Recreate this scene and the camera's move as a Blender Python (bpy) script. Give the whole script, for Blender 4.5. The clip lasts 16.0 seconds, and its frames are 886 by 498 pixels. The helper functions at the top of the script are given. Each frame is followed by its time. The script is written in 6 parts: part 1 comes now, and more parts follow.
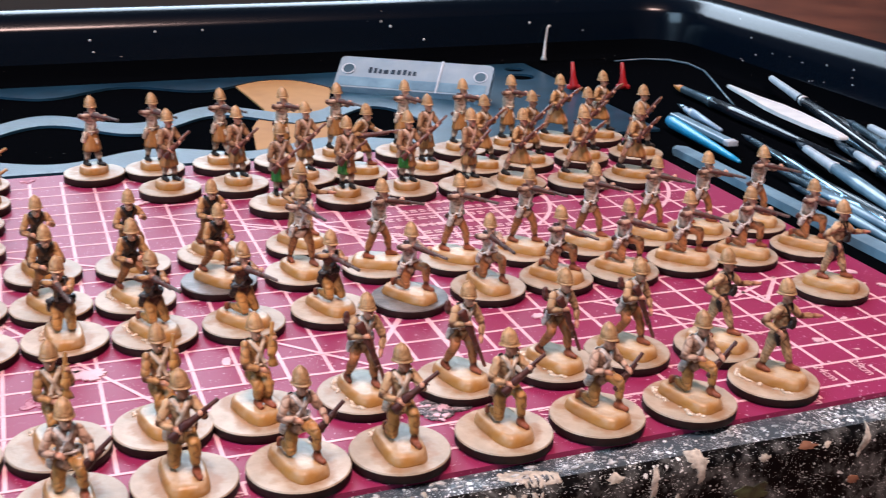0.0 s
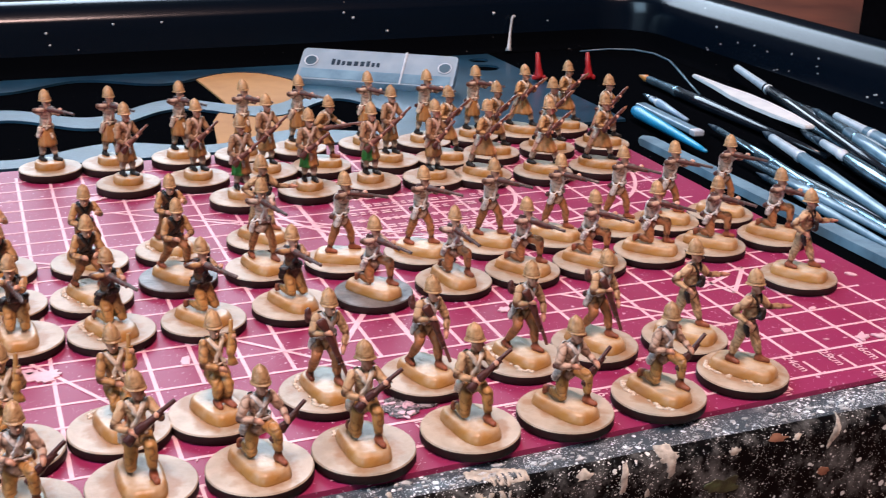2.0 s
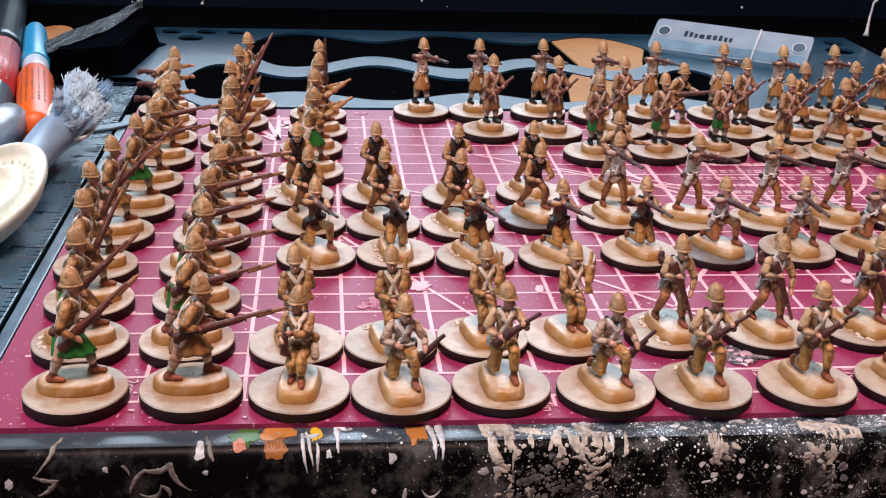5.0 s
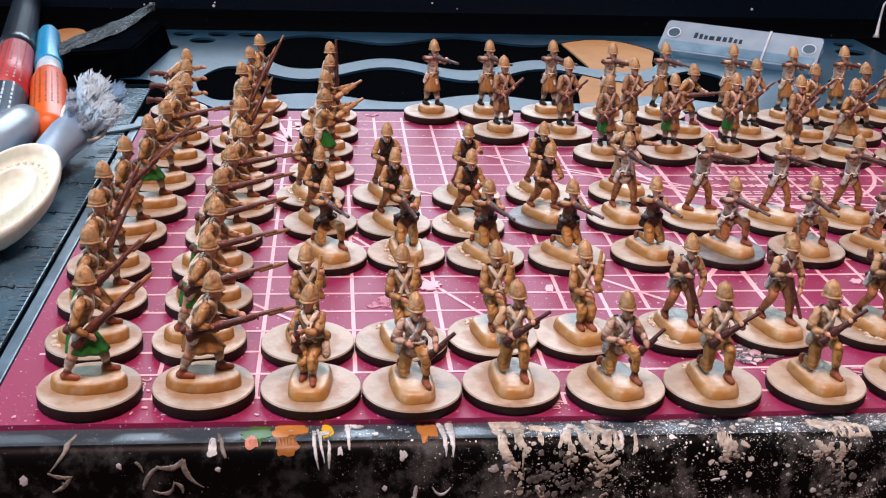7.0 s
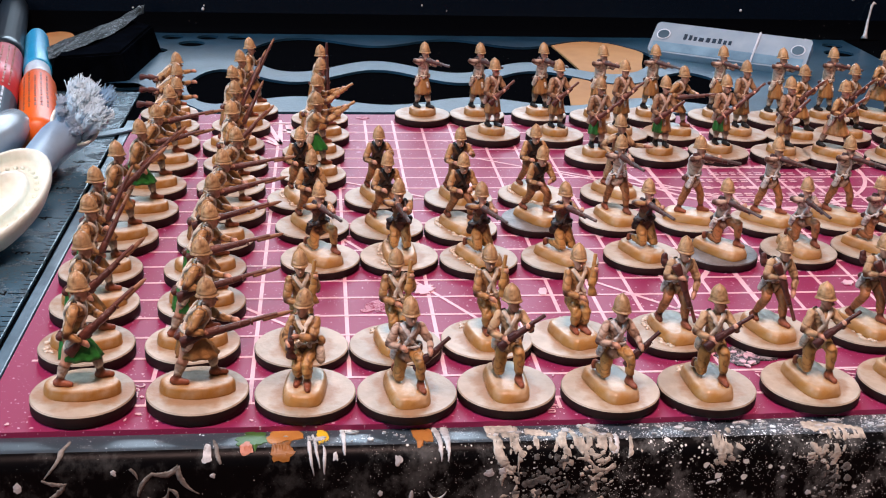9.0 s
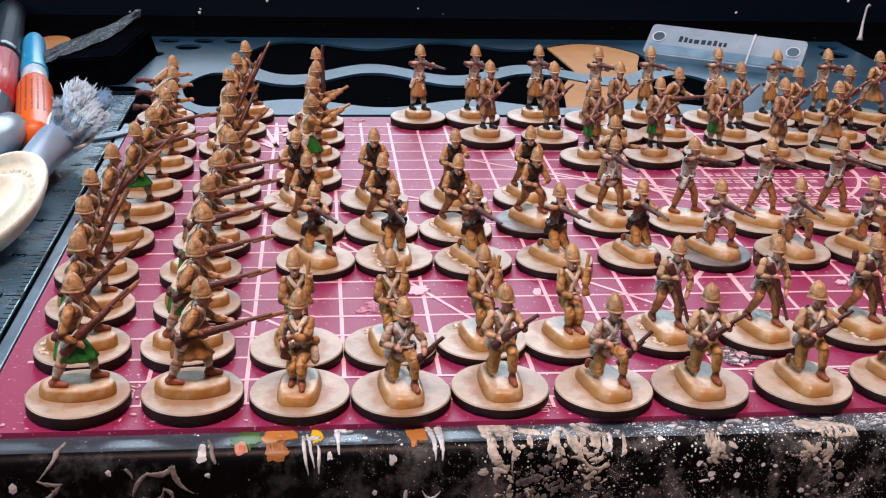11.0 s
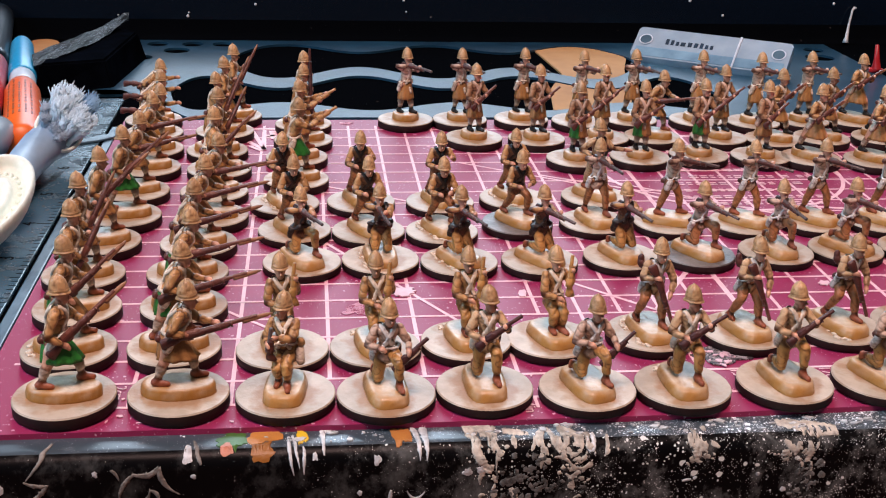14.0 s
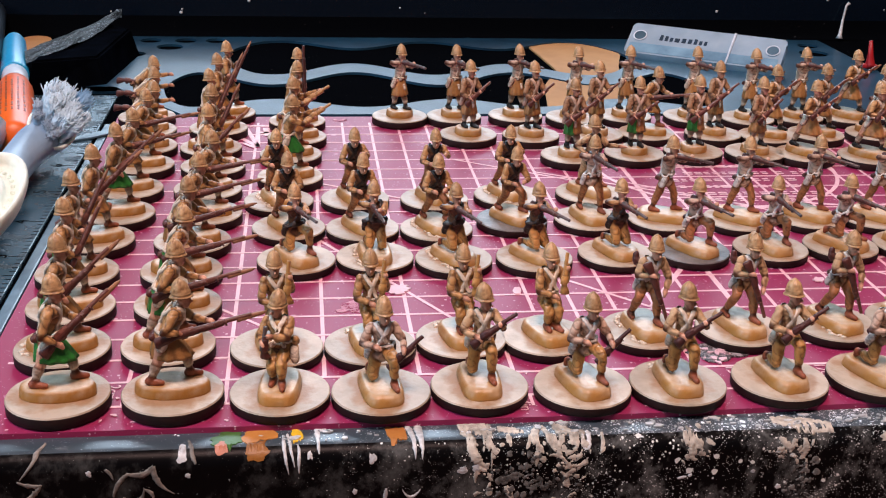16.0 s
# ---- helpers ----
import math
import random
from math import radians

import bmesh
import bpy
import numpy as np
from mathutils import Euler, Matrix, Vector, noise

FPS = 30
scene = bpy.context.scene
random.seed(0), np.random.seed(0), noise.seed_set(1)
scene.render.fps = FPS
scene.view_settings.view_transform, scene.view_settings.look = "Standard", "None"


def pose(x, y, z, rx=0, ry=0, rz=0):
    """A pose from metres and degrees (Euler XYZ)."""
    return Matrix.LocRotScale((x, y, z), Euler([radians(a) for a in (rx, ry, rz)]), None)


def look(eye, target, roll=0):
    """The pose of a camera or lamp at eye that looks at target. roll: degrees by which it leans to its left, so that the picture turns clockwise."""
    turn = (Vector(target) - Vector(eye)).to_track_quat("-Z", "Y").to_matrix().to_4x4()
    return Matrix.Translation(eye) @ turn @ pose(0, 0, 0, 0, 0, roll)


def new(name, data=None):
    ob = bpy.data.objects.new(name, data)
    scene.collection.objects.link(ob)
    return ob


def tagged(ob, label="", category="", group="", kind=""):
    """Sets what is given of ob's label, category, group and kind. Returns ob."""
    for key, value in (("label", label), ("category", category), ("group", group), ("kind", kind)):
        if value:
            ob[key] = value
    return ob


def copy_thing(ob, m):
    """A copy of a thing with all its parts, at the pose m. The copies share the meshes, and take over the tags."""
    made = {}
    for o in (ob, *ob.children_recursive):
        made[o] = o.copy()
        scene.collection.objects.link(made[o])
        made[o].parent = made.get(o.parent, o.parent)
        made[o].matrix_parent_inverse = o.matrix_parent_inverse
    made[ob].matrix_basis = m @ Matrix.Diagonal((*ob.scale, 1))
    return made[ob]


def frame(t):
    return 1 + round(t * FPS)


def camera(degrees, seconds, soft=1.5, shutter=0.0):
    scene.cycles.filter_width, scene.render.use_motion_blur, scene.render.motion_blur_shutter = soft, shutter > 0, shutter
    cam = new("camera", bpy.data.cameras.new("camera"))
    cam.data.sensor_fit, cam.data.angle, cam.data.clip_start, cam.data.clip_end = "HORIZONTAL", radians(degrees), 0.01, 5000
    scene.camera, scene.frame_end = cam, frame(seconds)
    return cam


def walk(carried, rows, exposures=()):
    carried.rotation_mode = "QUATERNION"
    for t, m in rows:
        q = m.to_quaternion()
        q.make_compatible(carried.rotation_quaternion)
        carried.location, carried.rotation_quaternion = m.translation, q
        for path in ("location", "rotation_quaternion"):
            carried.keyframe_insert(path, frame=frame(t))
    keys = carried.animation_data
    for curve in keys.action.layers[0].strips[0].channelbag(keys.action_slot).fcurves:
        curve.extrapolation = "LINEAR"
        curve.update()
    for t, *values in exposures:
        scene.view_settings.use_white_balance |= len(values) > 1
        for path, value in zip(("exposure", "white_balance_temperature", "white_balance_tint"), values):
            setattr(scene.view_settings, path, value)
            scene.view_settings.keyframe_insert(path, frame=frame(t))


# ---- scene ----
from mathutils.bvhtree import BVHTree
cam = camera(41.49, 16.0, soft=1.1, shutter=0.4)
# seconds, eye x y z (metres), yaw, pitch, lean (degrees)
PATH = [
    (0.0, 0.06939, -0.19058, 0.11778, -20.488, -20.264, 1.438),
    (0.5, 0.07392, -0.18573, 0.11640, -23.242, -20.530, 1.398),
    (0.8, 0.07249, -0.18478, 0.11635, -23.860, -20.596, 1.557),
    (1.0, 0.07154, -0.18414, 0.11632, -23.589, -20.615, 1.614),
    (1.5, 0.07422, -0.18505, 0.11636, -22.454, -20.709, 1.191),
    (1.8, 0.07295, -0.18569, 0.11619, -22.481, -20.636, 1.318),
    (2.0, 0.07211, -0.18612, 0.11608, -22.166, -20.578, 1.402),
    (2.3, 0.06916, -0.19011, 0.11456, -18.621, -21.863, 1.298),
    (2.5, 0.06719, -0.19277, 0.11355, -16.303, -21.951, 1.277),
    (3.0, 0.06244, -0.19885, 0.11479, -11.224, -22.122, 1.669),
    (3.5, 0.05658, -0.20146, 0.11555, -7.660, -22.460, 2.259),
    (4.0, 0.05562, -0.20332, 0.11559, -6.533, -22.236, 2.286),
    (6.5, 0.05652, -0.20507, 0.11508, -6.004, -22.025, 2.050),
    (7.0, 0.05574, -0.20599, 0.11525, -5.725, -21.969, 1.967),
    (7.5, 0.05404, -0.20346, 0.11514, -6.435, -22.019, 2.002),
    (8.0, 0.05384, -0.20400, 0.11552, -6.386, -21.965, 1.953),
    (8.5, 0.05491, -0.20566, 0.11530, -6.127, -21.882, 1.837),
    (9.0, 0.05462, -0.20536, 0.11565, -6.337, -21.895, 1.909),
    (11.5, 0.05571, -0.20686, 0.11537, -6.371, -21.681, 1.741),
    (12.0, 0.05569, -0.20686, 0.11550, -6.439, -21.716, 1.817),
    (12.5, 0.05599, -0.20728, 0.11552, -6.410, -21.712, 1.774),
    (13.0, 0.05602, -0.20724, 0.11534, -6.683, -21.655, 1.781),
    (13.5, 0.05627, -0.20759, 0.11549, -6.728, -21.628, 1.842),
    (14.0, 0.05682, -0.20846, 0.11588, -6.824, -21.560, 1.777),
    (14.5, 0.05660, -0.20853, 0.11566, -6.730, -21.488, 1.773),
    (15.0, 0.05606, -0.20721, 0.11558, -6.720, -21.625, 1.729),
    (15.5, 0.05704, -0.20867, 0.11549, -6.928, -21.507, 1.636),
    (16.0, 0.05675, -0.20781, 0.11611, -7.145, -21.766, 1.786),
]


def aim(x, y, z, yaw, pitch, lean):
    a, b = radians(yaw), radians(pitch)
    way = Vector((-math.sin(a) * math.cos(b), math.cos(a) * math.cos(b), math.sin(b)))
    return look((x, y, z), Vector((x, y, z)) + way, lean)


walk(cam, [(t, aim(*row)) for t, *row in PATH], [(0.0, 0.2), (2.5, 0.15), (4.0, 0.06), (6.5, 0.06), (12.0, 0.0), (16.0, 0.0)])

# ---- light: a dim room, a window beyond the tray, a warm lamp overhead ----
world = bpy.data.worlds.new("room_light")
scene.world = world
world.use_nodes = True
world.node_tree.nodes["Background"].inputs[0].default_value = (0.9, 0.95, 1.0, 1)
world.node_tree.nodes["Background"].inputs[1].default_value = 0.001


def area_lamp(name, eye, target, sx, sy, watts, colour):
    d = bpy.data.lights.new(name, "AREA")
    d.shape, d.size, d.size_y, d.energy, d.color = "RECTANGLE", sx, sy, watts, colour
    ob = new(name, d)
    ob.matrix_world = look(eye, target)
    return ob


area_lamp("window_light", (0.25, 1.97, 1.13), (0.2, 0.1, 0.1), 1.36, 1.04, 39, (0.66, 0.82, 1.0))
area_lamp("side_window_light", (-1.57, -0.25, 1.0), (0.1, 0.1, 0.0), 0.96, 0.96, 25, (0.5, 0.76, 1.0))
area_lamp("ceiling_lamp_light", (0.02, -0.5, 1.62), (0.12, 0.06, 0), 0.5, 0.5, 41, (1.0, 0.66, 0.6))


# ---- materials ----
def node_mat(name):
    m = bpy.data.materials.new(name)
    m.use_nodes = True
    nt = m.node_tree
    return m, nt, nt.nodes["Principled BSDF"]


def paint(name, c1, c2=None, rough=0.5, scale=400.0, bump=0.0, bump_scale=None, vary=0.0, spec=0.5, metal=0.0, coat=0.0):
    """Two colours mixed by two scales of noise; optional relief and variation between objects."""
    m, nt, b = node_mat(name)
    c2 = c2 or tuple(v * 0.75 for v in c1)
    tc = nt.nodes.new("ShaderNodeTexCoord")
    n1 = nt.nodes.new("ShaderNodeTexNoise")
    n1.inputs["Scale"].default_value, n1.inputs["Detail"].default_value = scale, 6
    n2 = nt.nodes.new("ShaderNodeTexNoise")
    n2.inputs["Scale"].default_value = scale / 7
    nt.links.new(tc.outputs["Object"], n1.inputs["Vector"])
    nt.links.new(tc.outputs["Object"], n2.inputs["Vector"])
    add = nt.nodes.new("ShaderNodeMath")
    add.operation = "ADD"
    nt.links.new(n1.outputs[0], add.inputs[0])
    nt.links.new(n2.outputs[0], add.inputs[1])
    ramp = nt.nodes.new("ShaderNodeMapRange")
    ramp.inputs[1].default_value, ramp.inputs[2].default_value = 0.78, 1.28
    nt.links.new(add.outputs[0], ramp.inputs[0])
    mix = nt.nodes.new("ShaderNodeMix")
    mix.data_type = "RGBA"
    mix.inputs[6].default_value, mix.inputs[7].default_value = (*c1, 1), (*c2, 1)
    nt.links.new(ramp.outputs[0], mix.inputs[0])
    out = mix.outputs[2]
    if vary:
        oi = nt.nodes.new("ShaderNodeObjectInfo")
        off = nt.nodes.new("ShaderNodeVectorMath")
        off.operation = "ADD"
        nt.links.new(tc.outputs["Object"], off.inputs[0])
        nt.links.new(oi.outputs["Random"], off.inputs[1])
        nt.links.new(off.outputs[0], n1.inputs["Vector"])
        nt.links.new(off.outputs[0], n2.inputs["Vector"])
        mr = nt.nodes.new("ShaderNodeMapRange")
        mr.inputs[3].default_value, mr.inputs[4].default_value = 1 - vary, 1 + vary
        hs = nt.nodes.new("ShaderNodeHueSaturation")
        nt.links.new(oi.outputs["Random"], mr.inputs[0])
        nt.links.new(mr.outputs[0], hs.inputs["Value"])
        nt.links.new(out, hs.inputs["Color"])
        out = hs.outputs[0]
    nt.links.new(out, b.inputs["Base Color"])
    b.inputs["Roughness"].default_value, b.inputs["Metallic"].default_value = rough, metal
    b.inputs["Specular IOR Level"].default_value, b.inputs["Coat Weight"].default_value = spec, coat
    if bump:
        bp = nt.nodes.new("ShaderNodeBump")
        bp.inputs["Strength"].default_value, bp.inputs["Distance"].default_value = bump, 0.0004
        nb = nt.nodes.new("ShaderNodeTexNoise")
        nb.inputs["Scale"].default_value, nb.inputs["Detail"].default_value = bump_scale or scale * 2, 5
        nt.links.new(tc.outputs["Object"], nb.inputs["Vector"])
        nt.links.new(nb.outputs[0], bp.inputs["Height"])
        nt.links.new(bp.outputs[0], b.inputs["Normal"])
    return m


def speckled(name, base, specks, rough=0.3, density=260.0, size=0.16, amount=0.5, smear=0.0, spec=0.5, spread=None, grain=38, cover=0.75, edge=0.04):
    """A surface strewn with specks of dried paint of uneven size, and with smears where the dabs gather."""
    m, nt, b = node_mat(name)
    tc = nt.nodes.new("ShaderNodeTexCoord")
    last = None
    for i, (d, s, a) in enumerate(((density, size, amount), (density * 0.33, size * 0.8, amount * 0.7), (density * 2.4, size * 1.1, amount))):
        vo = nt.nodes.new("ShaderNodeTexVoronoi")
        vo.inputs["Scale"].default_value = d
        nz = nt.nodes.new("ShaderNodeTexNoise")
        nz.inputs["Scale"].default_value = d * 1.7
        dist = nt.nodes.new("ShaderNodeVectorMath")
        dist.operation = "MULTIPLY_ADD"
        dist.inputs[1].default_value = (0.35 / d,) * 3
        nt.links.new(tc.outputs["Object"], nz.inputs["Vector"])
        nt.links.new(nz.outputs["Color"], dist.inputs[0])
        nt.links.new(tc.outputs["Object"], dist.inputs[2])
        nt.links.new(dist.outputs[0], vo.inputs["Vector"])
        sep = nt.nodes.new("ShaderNodeSeparateColor")
        nt.links.new(vo.outputs["Color"], sep.inputs[0])
        pick = nt.nodes.new("ShaderNodeMapRange")
        pick.inputs[1].default_value, pick.inputs[2].default_value = 1 - a, 1.0
        pick.inputs[3].default_value, pick.inputs[4].default_value = 0.0, s * 2.2
        nt.links.new(sep.outputs[0], pick.inputs[0])
        lt = nt.nodes.new("ShaderNodeMath")
        lt.operation = "LESS_THAN"
        nt.links.new(vo.outputs["Distance"], lt.inputs[0])
        reach = pick.outputs[0]
        patch = nt.nodes.new("ShaderNodeTexNoise")
        patch.inputs["Scale"].default_value, patch.inputs["Detail"].default_value = d * 0.06, 3
        nt.links.new(tc.outputs["Object"], patch.inputs["Vector"])
        pr = nt.nodes.new("ShaderNodeMapRange")
        pr.inputs[1].default_value, pr.inputs[2].default_value, pr.inputs[3].default_value, pr.inputs[4].default_value = 0.35, 0.65, 0.35, 1.35
        nt.links.new(patch.outputs[0], pr.inputs[0])
        gather = nt.nodes.new("ShaderNodeMath")
        gather.operation = "MULTIPLY"
        nt.links.new(reach, gather.inputs[0])
        nt.links.new(pr.outputs[0], gather.inputs[1])
        reach = gather.outputs[0]
        if spread:  # spatter thins out towards one end
            sx = nt.nodes.new("ShaderNodeSeparateXYZ")
            nt.links.new(tc.outputs["Object"], sx.inputs[0])
            gr = nt.nodes.new("ShaderNodeMapRange")
            gr.inputs[1].default_value, gr.inputs[2].default_value, gr.inputs[3].default_value = spread[0], spread[1], spread[2]
            nt.links.new(sx.outputs[0], gr.inputs[0])
            ml = nt.nodes.new("ShaderNodeMath")
            ml.operation = "MULTIPLY"
            nt.links.new(reach, ml.inputs[0])
            nt.links.new(gr.outputs[0], ml.inputs[1])
            reach = ml.outputs[0]
        nt.links.new(reach, lt.inputs[1])
        if last is None:
            last = lt.outputs[0]
        else:
            mx = nt.nodes.new("ShaderNodeMath")
            mx.operation = "MAXIMUM"
            nt.links.new(last, mx.inputs[0])
            nt.links.new(lt.outputs[0], mx.inputs[1])
            last = mx.outputs[0]
    if smear:
        big = nt.nodes.new("ShaderNodeTexNoise")
        big.inputs["Scale"].default_value, big.inputs["Detail"].default_value, big.inputs["Roughness"].default_value = grain, 9, 0.72
        drawn = nt.nodes.new("ShaderNodeMapping")
        drawn.inputs["Scale"].default_value = (1.0, 1.0, 0.75)
        nt.links.new(tc.outputs["Object"], drawn.inputs["Vector"])
        nt.links.new(drawn.outputs[0], big.inputs["Vector"])
        th = nt.nodes.new("ShaderNodeMapRange")
        th.inputs[1].default_value, th.inputs[2].default_value = 0.66 - smear, 0.66 - smear + edge
        th.inputs[4].default_value = cover
        nt.links.new(big.outputs[0], th.inputs[0])
        film = th.outputs[0]
        if spread:
            ml = nt.nodes.new("ShaderNodeMath")
            ml.operation = "MULTIPLY"
            nt.links.new(film, ml.inputs[0])
            nt.links.new(gr.outputs[0], ml.inputs[1])
            film = ml.outputs[0]
        mx = nt.nodes.new("ShaderNodeMath")
        mx.operation = "MAXIMUM"
        nt.links.new(last, mx.inputs[0])
        nt.links.new(film, mx.inputs[1])
        last = mx.outputs[0]
    mix = nt.nodes.new("ShaderNodeMix")
    mix.data_type = "RGBA"
    mix.inputs[6].default_value, mix.inputs[7].default_value = (*base, 1), (*specks, 1)
    nt.links.new(last, mix.inputs[0])
    nt.links.new(mix.outputs[2], b.inputs["Base Color"])
    mr = nt.nodes.new("ShaderNodeMapRange")
    mr.inputs[3].default_value, mr.inputs[4].default_value = rough, 0.75
    nt.links.new(last, mr.inputs[0])
    nt.links.new(mr.outputs[0], b.inputs["Roughness"])
    bp = nt.nodes.new("ShaderNodeBump")
    bp.inputs["Strength"].default_value, bp.inputs["Distance"].default_value = 0.5, 0.0003
    nt.links.new(last, bp.inputs["Height"])
    nt.links.new(bp.outputs[0], b.inputs["Normal"])
    b.inputs["Specular IOR Level"].default_value = spec
    return m


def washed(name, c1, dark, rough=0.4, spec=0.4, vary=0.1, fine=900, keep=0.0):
    """Figure paint: a ground colour, uneven at two scales, darkened by brown washes and painted-in recess shade where
    the point attribute lays them.
    """
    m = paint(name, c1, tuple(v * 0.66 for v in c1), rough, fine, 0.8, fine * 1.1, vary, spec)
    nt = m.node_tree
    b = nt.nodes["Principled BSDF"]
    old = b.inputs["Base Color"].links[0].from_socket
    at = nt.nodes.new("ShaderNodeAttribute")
    at.attribute_name = "wash_shade"
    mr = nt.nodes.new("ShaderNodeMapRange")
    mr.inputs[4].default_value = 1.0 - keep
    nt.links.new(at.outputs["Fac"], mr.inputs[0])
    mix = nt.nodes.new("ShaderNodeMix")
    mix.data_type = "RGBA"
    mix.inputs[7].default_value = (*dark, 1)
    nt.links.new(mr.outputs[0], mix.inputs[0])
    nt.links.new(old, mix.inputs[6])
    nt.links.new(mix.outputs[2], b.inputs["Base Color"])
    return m


